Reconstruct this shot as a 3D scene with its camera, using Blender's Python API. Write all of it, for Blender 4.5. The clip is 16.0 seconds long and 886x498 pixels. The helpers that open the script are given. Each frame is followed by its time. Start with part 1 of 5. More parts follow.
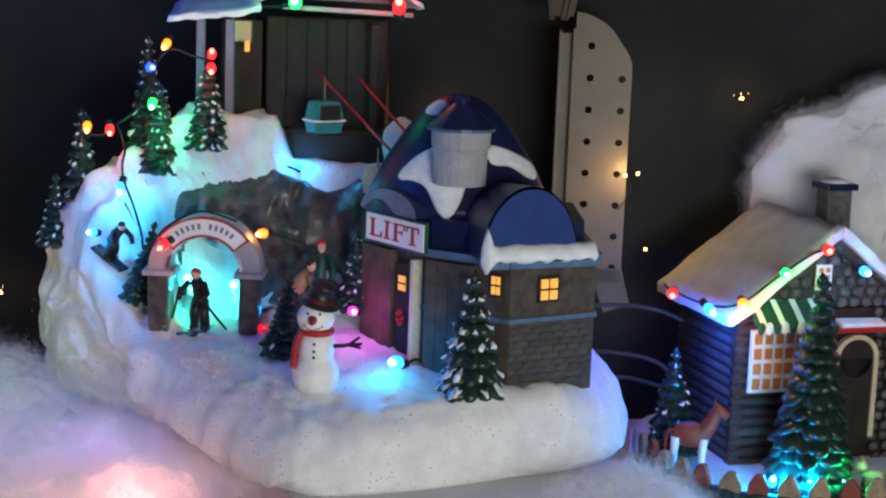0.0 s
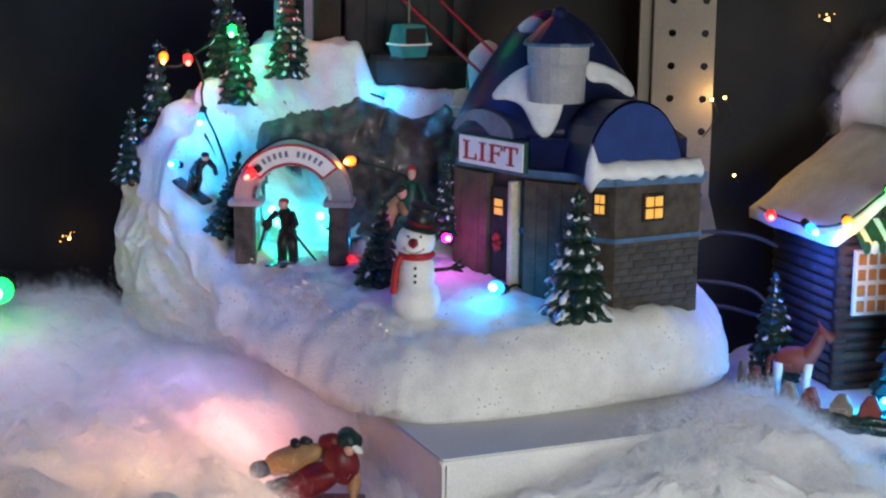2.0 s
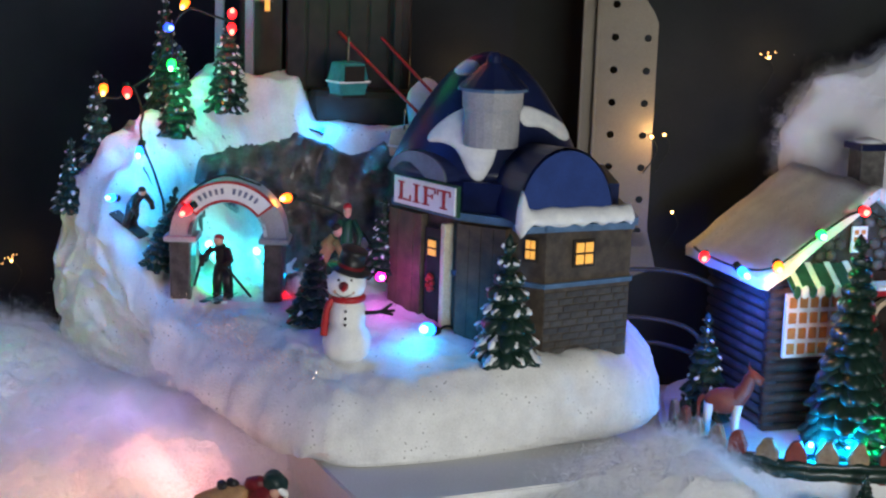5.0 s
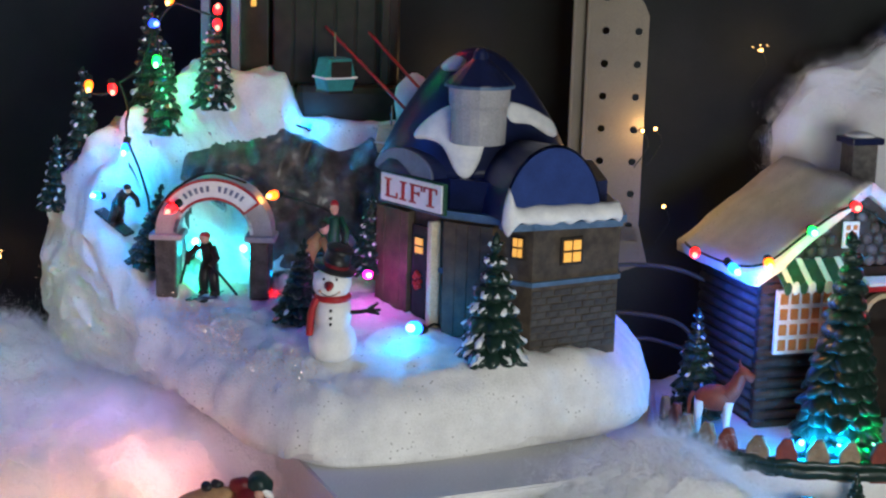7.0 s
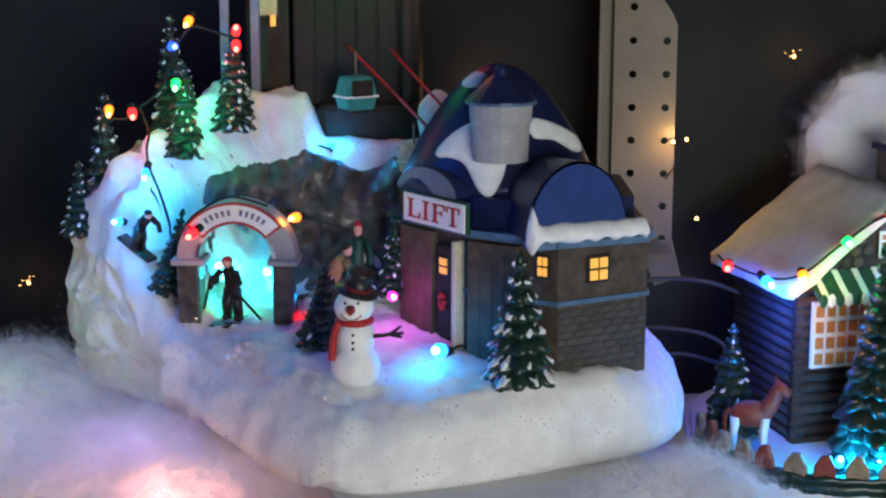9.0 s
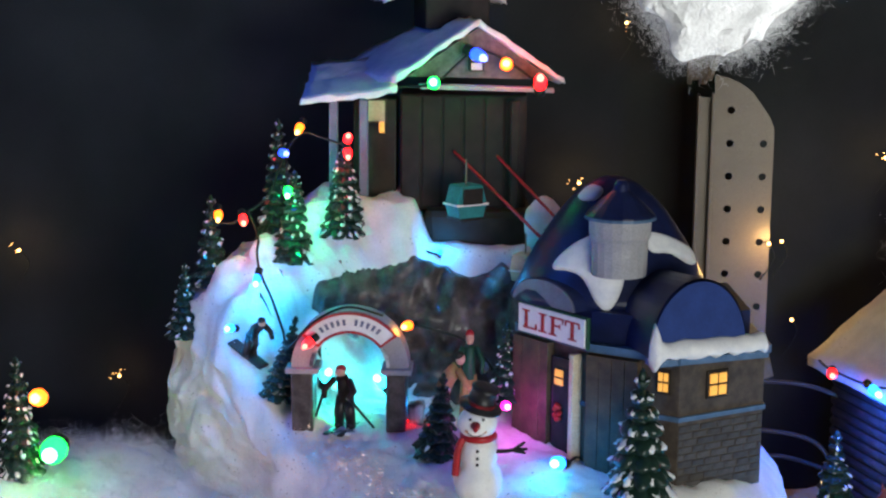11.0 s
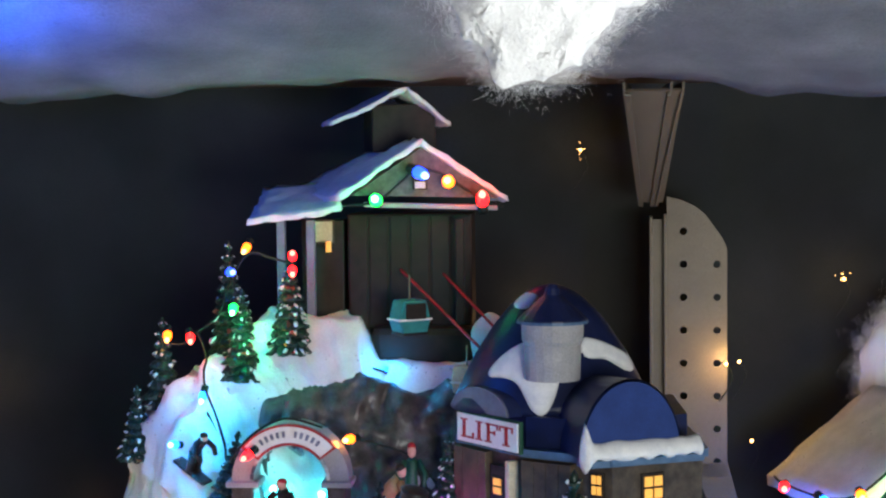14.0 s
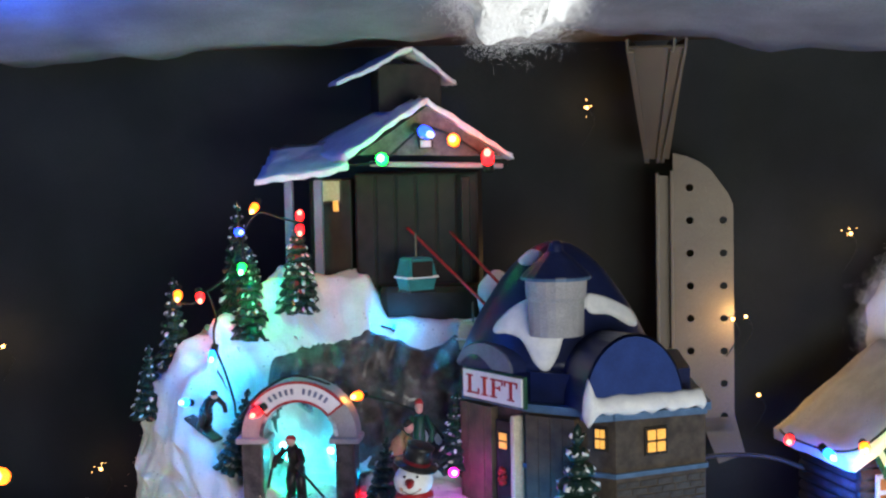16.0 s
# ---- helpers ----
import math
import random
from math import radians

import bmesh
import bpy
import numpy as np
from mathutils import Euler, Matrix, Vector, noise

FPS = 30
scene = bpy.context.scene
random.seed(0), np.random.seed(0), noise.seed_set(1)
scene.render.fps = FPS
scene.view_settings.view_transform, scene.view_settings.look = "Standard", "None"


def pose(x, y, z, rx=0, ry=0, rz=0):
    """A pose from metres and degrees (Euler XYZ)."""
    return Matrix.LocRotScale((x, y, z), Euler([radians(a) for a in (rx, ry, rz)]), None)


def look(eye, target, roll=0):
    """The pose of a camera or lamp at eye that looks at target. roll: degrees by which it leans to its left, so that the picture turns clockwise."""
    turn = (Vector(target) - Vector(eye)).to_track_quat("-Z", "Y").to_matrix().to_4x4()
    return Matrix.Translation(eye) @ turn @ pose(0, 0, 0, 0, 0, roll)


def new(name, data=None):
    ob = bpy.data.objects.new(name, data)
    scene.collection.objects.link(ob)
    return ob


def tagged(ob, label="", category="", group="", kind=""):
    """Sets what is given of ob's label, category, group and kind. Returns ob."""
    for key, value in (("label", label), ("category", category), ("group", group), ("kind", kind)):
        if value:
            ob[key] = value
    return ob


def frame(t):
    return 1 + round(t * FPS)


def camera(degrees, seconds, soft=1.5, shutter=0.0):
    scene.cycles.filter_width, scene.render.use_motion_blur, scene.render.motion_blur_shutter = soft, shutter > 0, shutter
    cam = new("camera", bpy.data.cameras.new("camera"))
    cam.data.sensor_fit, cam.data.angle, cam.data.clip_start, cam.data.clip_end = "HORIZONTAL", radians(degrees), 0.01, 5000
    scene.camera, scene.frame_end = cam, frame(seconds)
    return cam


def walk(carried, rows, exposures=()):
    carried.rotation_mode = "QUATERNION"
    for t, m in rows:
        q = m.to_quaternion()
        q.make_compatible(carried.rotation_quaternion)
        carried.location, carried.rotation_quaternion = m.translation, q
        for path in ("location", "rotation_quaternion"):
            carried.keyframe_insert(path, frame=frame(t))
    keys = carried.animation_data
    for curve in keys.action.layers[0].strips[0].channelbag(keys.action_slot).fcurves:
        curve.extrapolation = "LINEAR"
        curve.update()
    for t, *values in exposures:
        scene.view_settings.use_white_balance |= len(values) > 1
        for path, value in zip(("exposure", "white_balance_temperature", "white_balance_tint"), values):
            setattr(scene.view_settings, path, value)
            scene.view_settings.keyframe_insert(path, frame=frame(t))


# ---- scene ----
# ---- camera ----
cam = camera(30.0, 16.0, soft=2.3)
PATH = [
    (0, 0.0468, -1.0302, 0.3211, 79.711, -2.129, 0.992),
    (0.5, 0.0387, -1.0213, 0.3214, 79.372, -1.545, 0.793),
    (1, 0.0197, -1.0139, 0.2986, 79.474, -0.933, 0.984),
    (1.5, 0.0061, -1.0082, 0.2822, 79.391, -0.629, 1.344),
    (2, -0.0112, -1.0029, 0.2751, 79.118, -0.738, 0.975),
    (2.5, -0.0097, -1.0012, 0.2647, 79.600, -1.317, 0.103),
    (3, 0.0228, -1.0070, 0.2820, 79.488, -1.745, 0.489),
    (3.2, 0.0363, -1.0093, 0.2900, 79.393, -1.657, 1.043),
    (5.3, 0.0123, -1.0003, 0.3131, 78.564, -2.165, -0.090),
    (5.5, 0.0156, -0.9978, 0.3128, 78.633, -2.411, -0.339),
    (6, 0.0187, -0.9981, 0.3147, 78.398, -2.385, -0.164),
    (6.5, 0.0246, -0.9984, 0.3173, 78.074, -1.990, 0.412),
    (7, 0.0245, -0.9935, 0.3209, 78.000, -1.718, 0.365),
    (7.5, 0.0226, -0.9899, 0.3251, 78.408, -1.337, 0.692),
    (8, 0.0340, -0.9856, 0.3283, 78.253, -0.947, 1.308),
    (10.3, 0.0457, -0.9631, 0.3239, 78.147, 0.354, 2.234),
    (10.5, 0.0254, -0.9667, 0.3391, 78.396, 0.051, 1.894),
    (11, -0.0362, -0.9734, 0.3753, 79.374, -0.489, 1.745),
    (11.5, -0.0447, -0.9716, 0.4122, 80.125, -0.797, 1.884),
    (12, -0.0113, -0.9664, 0.4444, 78.491, -0.663, 1.890),
    (12.5, -0.0317, -0.9660, 0.4170, 78.675, -0.625, 2.041),
    (13, -0.0012, -0.9726, 0.3413, 80.194, -0.229, 2.868),
    (13.5, 0.0136, -0.9772, 0.3072, 82.484, 0.076, 2.096),
    (14, 0.0467, -0.9859, 0.3126, 86.638, 0.569, 3.867),
    (14.5, 0.0458, -0.9902, 0.3214, 85.957, 0.925, 4.680),
    (15, 0.0425, -0.9896, 0.3009, 85.653, 0.901, 4.233),
    (15.5, 0.0441, -0.9912, 0.3108, 85.986, 1.055, 4.375),
    (16, 0.0611, -0.9948, 0.3106, 85.320, 1.156, 4.726),
]
walk(cam, [(t, pose(x, y, z, rx, ry, rz)) for t, x, y, z, rx, ry, rz in PATH], [(0.0, 0.24), (10.2, 0.24), (11.0, 0.32), (12.6, 0.30), (14.0, 0.42), (16.0, 0.42)])

# ---- light ----
world = bpy.data.worlds.new("dim_room")
scene.world = world
world.use_nodes = True
world.node_tree.nodes["Background"].inputs["Color"].default_value = (0.75, 0.85, 1.0, 1)
world.node_tree.nodes["Background"].inputs["Strength"].default_value = 0.012


def lamp(name, kind, place, power, colour, size=0.004, target=None):
    data = bpy.data.lights.new(name, kind)
    data.energy, data.color = power, colour
    if kind == "AREA":
        data.shape, data.size, data.size_y = "RECTANGLE", size, size * 0.5
    else:
        data.shadow_soft_size = size
    ob = new(name, data)
    ob.matrix_world = look(place, target) if target else Matrix.Translation(place)
    return ob


# The room's light, in front of the display and to its right.
lamp("room_light", "AREA", (0.38, -0.84, 0.13), 4.3, (0.97, 1.0, 0.98), 0.45, (0.05, 0.0, 0.06))

GREEN, CYAN, BLUE = (0.0, 1.0, 0.25), (0.0, 0.90, 0.80), (0.0, 0.10, 1.0)
RED, AMBER, PINK = (1.0, 0.01, 0.03), (1.0, 0.38, 0.05), (1.0, 0.15, 0.75)

# ---- materials ----


def material(name, colour, rough=0.6, metal=0.0, second=None, scale=120, mix=0.5, grain=900, bump=0.15, depth=0.0006, specks=0.0, emit=0.0, sub=0.0, coat=0.0, per_object=0.0, alpha=1.0, glow=None):
    """A procedural surface: two tones in patches, fine grain, relief, and specks of dirt."""
    m = bpy.data.materials.new(name)
    m.use_nodes = True
    t = m.node_tree
    p = t.nodes["Principled BSDF"]
    add, link = t.nodes.new, t.links.new
    at = add("ShaderNodeTexCoord").outputs["Object"]
    big = add("ShaderNodeTexNoise")
    big.inputs["Scale"].default_value, big.inputs["Detail"].default_value = scale, 5
    fine = add("ShaderNodeTexNoise")
    fine.inputs["Scale"].default_value, fine.inputs["Detail"].default_value = grain, 3
    link(at, big.inputs["Vector"]), link(at, fine.inputs["Vector"])
    second = second or tuple(c * 0.72 for c in colour)
    ramp = add("ShaderNodeValToRGB")
    ramp.color_ramp.elements[0].position, ramp.color_ramp.elements[1].position = 0.5 - mix * 0.4, 0.5 + mix * 0.4
    ramp.color_ramp.elements[0].color, ramp.color_ramp.elements[1].color = (*second, 1), (*colour, 1)
    link(big.outputs["Fac"], ramp.inputs["Fac"])
    tone = add("ShaderNodeMix")
    tone.data_type, tone.blend_type = "RGBA", "OVERLAY"
    tone.inputs["Factor"].default_value = 0.35
    link(ramp.outputs["Color"], tone.inputs["A"]), link(fine.outputs["Fac"], tone.inputs["B"])
    last = tone.outputs["Result"]
    if specks:
        dots = add("ShaderNodeTexVoronoi")
        dots.inputs["Scale"].default_value = 260
        link(at, dots.inputs["Vector"])
        cut = add("ShaderNodeMapRange")
        cut.inputs["From Min"].default_value, cut.inputs["From Max"].default_value = 0.10, 0.20
        cut.inputs["To Min"].default_value, cut.inputs["To Max"].default_value = specks, 0.0
        link(dots.outputs["Distance"], cut.inputs["Value"])
        patch = add("ShaderNodeMath")
        patch.operation = "MULTIPLY"
        gate = add("ShaderNodeMapRange")
        gate.inputs["From Min"].default_value, gate.inputs["From Max"].default_value = 0.46, 0.60
        link(big.outputs["Fac"], gate.inputs["Value"])
        link(cut.outputs["Result"], patch.inputs[0]), link(gate.outputs["Result"], patch.inputs[1])
        dirt = add("ShaderNodeMix")
        dirt.data_type = "RGBA"
        dirt.inputs["B"].default_value = (0.10, 0.08, 0.06, 1)
        link(patch.outputs["Value"], dirt.inputs["Factor"]), link(last, dirt.inputs["A"])
        last = dirt.outputs["Result"]
    if per_object:
        info = add("ShaderNodeObjectInfo")
        hue = add("ShaderNodeHueSaturation")
        span = add("ShaderNodeMapRange")
        span.inputs["To Min"].default_value, span.inputs["To Max"].default_value = 1 - per_object, 1 + per_object
        link(info.outputs["Random"], span.inputs["Value"]), link(span.outputs["Result"], hue.inputs["Value"])
        link(last, hue.inputs["Color"])
        last = hue.outputs["Color"]
    link(last, p.inputs["Base Color"])
    wear = add("ShaderNodeMapRange")
    wear.inputs["To Min"].default_value, wear.inputs["To Max"].default_value = max(0.05, rough - 0.15), min(1, rough + 0.15)
    link(fine.outputs["Fac"], wear.inputs["Value"]), link(wear.outputs["Result"], p.inputs["Roughness"])
    p.inputs["Metallic"].default_value = metal
    p.inputs["Specular IOR Level"].default_value = 0.28
    p.inputs["Subsurface Weight"].default_value = sub
    p.inputs["Subsurface Radius"].default_value = (0.004, 0.004, 0.004)
    p.inputs["Coat Weight"].default_value = coat
    if emit:
        p.inputs["Emission Color"].default_value = (*(glow or colour), 1)
        p.inputs["Emission Strength"].default_value = emit
    rise = add("ShaderNodeBump")
    rise.inputs["Strength"].default_value, rise.inputs["Distance"].default_value = bump, depth
    link(fine.outputs["Fac"], rise.inputs["Height"]), link(rise.outputs["Normal"], p.inputs["Normal"])
    return m


SNOW = material("painted_snow", (0.80, 0.79, 0.77), 0.55, second=(0.64, 0.63, 0.62), scale=60, grain=820, bump=0.6, depth=0.0012, specks=0.75)
SNOW_CAP = material("snow_cap", (0.78, 0.78, 0.78), 0.6, second=(0.62, 0.63, 0.66), scale=140, grain=1200, bump=0.4)
PLASTIC_SHEET = material("white_board", (0.72, 0.71, 0.69), 0.5, second=(0.6, 0.6, 0.6), scale=12, grain=700, bump=0.1)
# White sheet coloured dark grey: the shade on it is in the colour.
SHEET = material("shaded_white_sheet", (0.21, 0.21, 0.22), 0.7, second=(0.11, 0.11, 0.12), scale=18, grain=500, bump=0.4, depth=0.002)
# Pinkish colour puts the warm light into the silver flakes.
FLAKE = material("warm_lit_flake", (0.98, 0.74, 0.60), 0.34, metal=1.0, bump=0.0)
COTTON = material("cotton_wool", (0.86, 0.86, 0.86), 0.95, second=(0.80, 0.80, 0.80), scale=60, grain=800, bump=0.6, depth=0.002)
FIBRE = material("cotton_fibre", (0.95, 0.95, 0.95), 0.95, second=(0.92, 0.92, 0.92), bump=0.0)
THIN_COTTON = material("thin_cotton_wool", (0.90, 0.90, 0.90), 0.95, second=(0.74, 0.74, 0.75), scale=40, grain=500, bump=0.9, depth=0.004)
for cotton_mat, share in ((THIN_COTTON, 0.35), (FIBRE, 0.22)):
    nodes, links = cotton_mat.node_tree.nodes, cotton_mat.node_tree.links
    through_light = nodes.new("ShaderNodeBsdfTranslucent")
    through_light.inputs["Color"].default_value = (0.86, 0.86, 0.86, 1)
    both = nodes.new("ShaderNodeMixShader")
    both.inputs["Fac"].default_value = share
    links.new(nodes["Principled BSDF"].outputs["BSDF"], both.inputs[1])
    links.new(through_light.outputs["BSDF"], both.inputs[2])
    links.new(both.outputs["Shader"], nodes["Material Output"].inputs["Surface"])
ROCK = material("painted_rock", (0.100, 0.086, 0.082), 0.42, second=(0.030, 0.026, 0.025), scale=110, grain=600, bump=0.6, depth=0.001, coat=0.2)
NAVY = material("navy_roof_paint", (0.011, 0.018, 0.070), 0.34, second=(0.006, 0.010, 0.040), scale=70, bump=0.3)
SKYBLUE = material("blue_roof_paint", (0.018, 0.045, 0.19), 0.8, second=(0.012, 0.030, 0.13), scale=60, bump=0.25)
GREY = material("grey_paint", (0.36, 0.35, 0.36), 0.6, second=(0.26, 0.26, 0.28), scale=70, bump=0.3)
GREYBLUE = material("grey_blue_paint", (0.17, 0.19, 0.27), 0.6, second=(0.12, 0.13, 0.2), scale=80)
TRIMBLUE = material("blue_trim_paint", (0.08, 0.15, 0.26), 0.5, second=(0.05, 0.1, 0.18), scale=150)
STONEWALL = material("grey_brown_wall", (0.082, 0.063, 0.047), 0.65, second=(0.032, 0.025, 0.020), scale=130, grain=700, bump=0.5)
BRICK = material("painted_grey_brick", (0.066, 0.060, 0.056), 0.65, second=(0.034, 0.031, 0.029), scale=220, bump=0.4, per_object=0.22)
MORTAR = material("dark_mortar", (0.060, 0.055, 0.050), 0.8, scale=300)
WOOD = material("brown_painted_wood", (0.10, 0.068, 0.042), 0.6, second=(0.040, 0.027, 0.018), scale=90, grain=500, bump=0.4)
DARKWOOD = material("dark_brown_wood", (0.024, 0.018, 0.013), 0.6, second=(0.011, 0.008, 0.006), scale=110, bump=0.4)
LOG = material("log_paint", (0.080, 0.042, 0.026), 0.6, second=(0.032, 0.018, 0.013), scale=100, grain=500, bump=0.4, per_object=0.2)
# Cooler copy of LOG: the blue light on the side wall is partly in the colour.
SIDELOG = material("blue_lit_side_log", (0.060, 0.056, 0.066), 0.6, second=(0.035, 0.032, 0.036), scale=100, grain=500, bump=0.4, per_object=0.2)
FIR = material("dark_green_resin", (0.013, 0.034, 0.025), 0.35, second=(0.006, 0.02, 0.014), scale=200, bump=0.4, coat=0.3)
DARKDOOR = material("dull_green_door_paint", (0.012, 0.032, 0.024), 0.9, second=(0.007, 0.018, 0.014), scale=160)
WINDOW = material("lit_window", (0.75, 0.42, 0.10), 0.3, second=(0.65, 0.34, 0.08), scale=150, emit=0.55, glow=(1.0, 0.45, 0.07))
WHITE = material("white_paint", (0.78, 0.78, 0.76), 0.5, second=(0.7, 0.7, 0.69), scale=160)
CREAM = material("cream_paint", (0.62, 0.52, 0.36), 0.5, second=(0.5, 0.4, 0.27), scale=160)
REDPAINT = material("red_paint", (0.42, 0.02, 0.025), 0.4, second=(0.3, 0.015, 0.02), scale=160)
GREENPAINT = material("green_paint", (0.018, 0.085, 0.045), 0.5, second=(0.010, 0.05, 0.03), scale=160)
BLACKPAINT = material("black_paint", (0.014, 0.013, 0.014), 0.35, second=(0.02, 0.02, 0.022), scale=160)
ORANGE = material("orange_window_paint", (0.55, 0.22, 0.06), 0.5, second=(0.45, 0.16, 0.045), scale=200)
HORSE = material("chestnut_paint", (0.25, 0.050, 0.026), 0.5, second=(0.16, 0.030, 0.018), scale=120)
TAN = material("tan_paint", (0.38, 0.22, 0.10), 0.5, second=(0.28, 0.15, 0.07), scale=160)
SKIN = material("pale_pink_paint", (0.6, 0.34, 0.25), 0.5, scale=200)
TEAL = material("teal_paint", (0.03, 0.22, 0.22), 0.5, scale=200)
DEEPRED = material("deep_red_coat_paint", (0.16, 0.012, 0.018), 0.4, second=(0.09, 0.008, 0.012), scale=120)
PINEPAINT = material("dark_pine_cap_paint", (0.012, 0.035, 0.032), 0.4, second=(0.007, 0.02, 0.02), scale=160)
STEEL = material("beige_powder_coat", (0.155, 0.125, 0.085), 0.36, second=(0.125, 0.10, 0.068), scale=25, grain=1500, bump=0.15, metal=0.15)
CLOTH = material("black_backdrop_cloth", (0.030, 0.034, 0.033), 0.95, second=(0.014, 0.016, 0.016), scale=9, grain=900, bump=0.3)
WIRE = material("dark_green_wire", (0.010, 0.016, 0.012), 0.45, scale=300)
GREYWIRE = material("grey_cable", (0.045, 0.045, 0.048), 0.5, scale=200)
ICE = material("ice_blue_resin", (0.62, 0.68, 0.70), 0.3, second=(0.07, 0.08, 0.10), mix=0.22, scale=95, bump=0.7, depth=0.0015, coat=0.4)
GREYSTONE = material("field_stone", (0.12, 0.11, 0.105), 0.7, second=(0.06, 0.055, 0.055), scale=200, bump=0.5, per_object=0.3)
PICKET = material("weathered_picket", (0.34, 0.25, 0.15), 0.6, second=(0.2, 0.13, 0.08), scale=180, per_object=0.25)


def bulb_material(name, colour, strength):
    return material(name, tuple(0.03 + 0.35 * c for c in colour), 0.2, emit=strength, glow=colour, bump=0.0)


GLOW = {"green": bulb_material("green_bulb", (0.006, 1.0, 0.07), 5), "cyan": bulb_material("cyan_bulb", (0.03, 0.80, 1.0), 6), "blue": bulb_material("blue_bulb", (0.010, 0.045, 1.0), 5), "red": bulb_material("red_bulb", (1.0, 0.006, 0.008), 6), "amber": bulb_material("amber_bulb", (1.0, 0.13, 0.006), 5), "warm": bulb_material("warm_bulb_and_highlight", (1.0, 0.50, 0.15), 8), "azure": bulb_material("azure_bulb", (0.012, 0.17, 1.0), 6), "magenta": bulb_material("magenta_bulb", (1.0, 0.012, 0.45), 5)}
# Paler glow for an added core that imitates each bulb's burnt-out glare.
HOT = {hue: bulb_material(hue + "_bulb_glare", tint, 3.6) for hue, tint in (("green", (0.42, 1.0, 0.62)), ("cyan", (0.50, 0.95, 1.0)), ("blue", (0.22, 0.36, 1.0)), ("red", (1.0, 0.24, 0.16)), ("amber", (1.0, 0.72, 0.20)), ("warm", (1.0, 0.85, 0.50)), ("azure", (0.40, 0.80, 1.0)), ("magenta", (1.0, 0.45, 0.95)))}
HUES = {"green": GREEN, "cyan": CYAN, "blue": BLUE, "red": RED, "amber": AMBER, "warm": (1.0, 0.6, 0.22), "azure": (0.0, 0.36, 1.0), "magenta": (0.9, 0.06, 0.9)}

# ---- mesh tools ----


def thing(name, place, label, category, group="", kind=""):
    ob = new(name)
    ob.empty_display_size = 0.01
    ob.location = place
    return tagged(ob, label, category, group, kind)


def finish(name, bm, mat, smooth=True):
    me = bpy.data.meshes.new(name)
    bm.to_mesh(me)
    bm.free()
    me.materials.append(mat)
    if smooth:
        me.polygons.foreach_set("use_smooth", [True] * len(me.polygons))
    return me


def part(name, bm, mat, parent, label="", smooth=False):
    ob = new(name, finish(name, bm, mat, smooth))
    ob.parent = parent
    if label:
        tagged(ob, label)
    return ob


def solid(name, bm, mat, label, category, kind="", group="", smooth=False, place=(0, 0, 0)):
    ob = new(name, finish(name, bm, mat, smooth))
    ob.location = place
    return tagged(ob, label, category, group, kind)


def box(bm, size, m=None, bevel=0.0):
    """A box of that size round the pose's origin."""
    made = bmesh.ops.create_cube(bm, size=1, matrix=(m or Matrix()) @ Matrix.Diagonal((*size, 1)))["verts"]
    if bevel:
        edges = list({e for v in made for e in v.link_edges})
        bmesh.ops.bevel(bm, geom=edges, offset=bevel, segments=2, affect="EDGES", profile=0.6)
    return bm


def boxed(size, m=None, bevel=0.0):
    return box(bmesh.new(), size, m, bevel)


def ball(bm, radius, m=None, detail=2):
    bmesh.ops.create_icosphere(bm, subdivisions=detail, radius=radius, matrix=m or Matrix())
    return bm


def cone(bm, r1, r2, depth, m=None, segments=16):
    """A cone or cylinder that stands on the pose's origin."""
    bmesh.ops.create_cone(bm, cap_ends=True, segments=segments, radius1=r1, radius2=max(r2, 1e-5), depth=depth, matrix=(m or Matrix()) @ Matrix.Translation((0, 0, depth / 2)))
    return bm


def lathe(bm, profile, m=None, segments=24):
    """Turns (radius, height) pairs round the upright axis."""
    m = m or Matrix()
    rings = [[bm.verts.new(m @ Vector((r * math.cos(a), r * math.sin(a), z))) for a in (math.tau * k / segments for k in range(segments))] for r, z in profile]
    for low, high in zip(rings, rings[1:]):
        for k in range(segments):
            bm.faces.new((low[k], low[(k + 1) % segments], high[(k + 1) % segments], high[k]))
    bm.faces.new(rings[-1])
    bm.faces.new(rings[0][::-1])
    return bm


def prism(bm, outline, z0, z1, m=None):
    """An upright prism over a plan outline."""
    m = m or Matrix()
    low = [bm.verts.new(m @ Vector((x, y, z0))) for x, y in outline]
    high = [bm.verts.new(m @ Vector((x, y, z1))) for x, y in outline]
    n = len(outline)
    bm.faces.new(low[::-1]), bm.faces.new(high)
    for k in range(n):
        bm.faces.new((low[k], low[(k + 1) % n], high[(k + 1) % n], high[k]))
    bmesh.ops.recalc_face_normals(bm, faces=bm.faces)
    return bm


def tube(bm, points, radius, segments=6, tip=None):
    """A round rod along points; tip: its radius at the end."""
    points = [Vector(p) for p in points]
    rings = []
    for k, p in enumerate(points):
        way = (points[min(k + 1, len(points) - 1)] - points[max(k - 1, 0)]).normalized()
        side = way.cross(Vector((0.3, 0.2, 1))).normalized()
        over = way.cross(side)
        r = radius if tip is None else radius + (tip - radius) * k / (len(points) - 1)
        rings.append([bm.verts.new(p + r * (math.cos(a) * side + math.sin(a) * over)) for a in (math.tau * s / segments for s in range(segments))])
    for low, high in zip(rings, rings[1:]):
        for s in range(segments):
            bm.faces.new((low[s], low[(s + 1) % segments], high[(s + 1) % segments], high[s]))
    bm.faces.new(rings[0]), bm.faces.new(rings[-1])
    bmesh.ops.recalc_face_normals(bm, faces=bm.faces)
    return bm


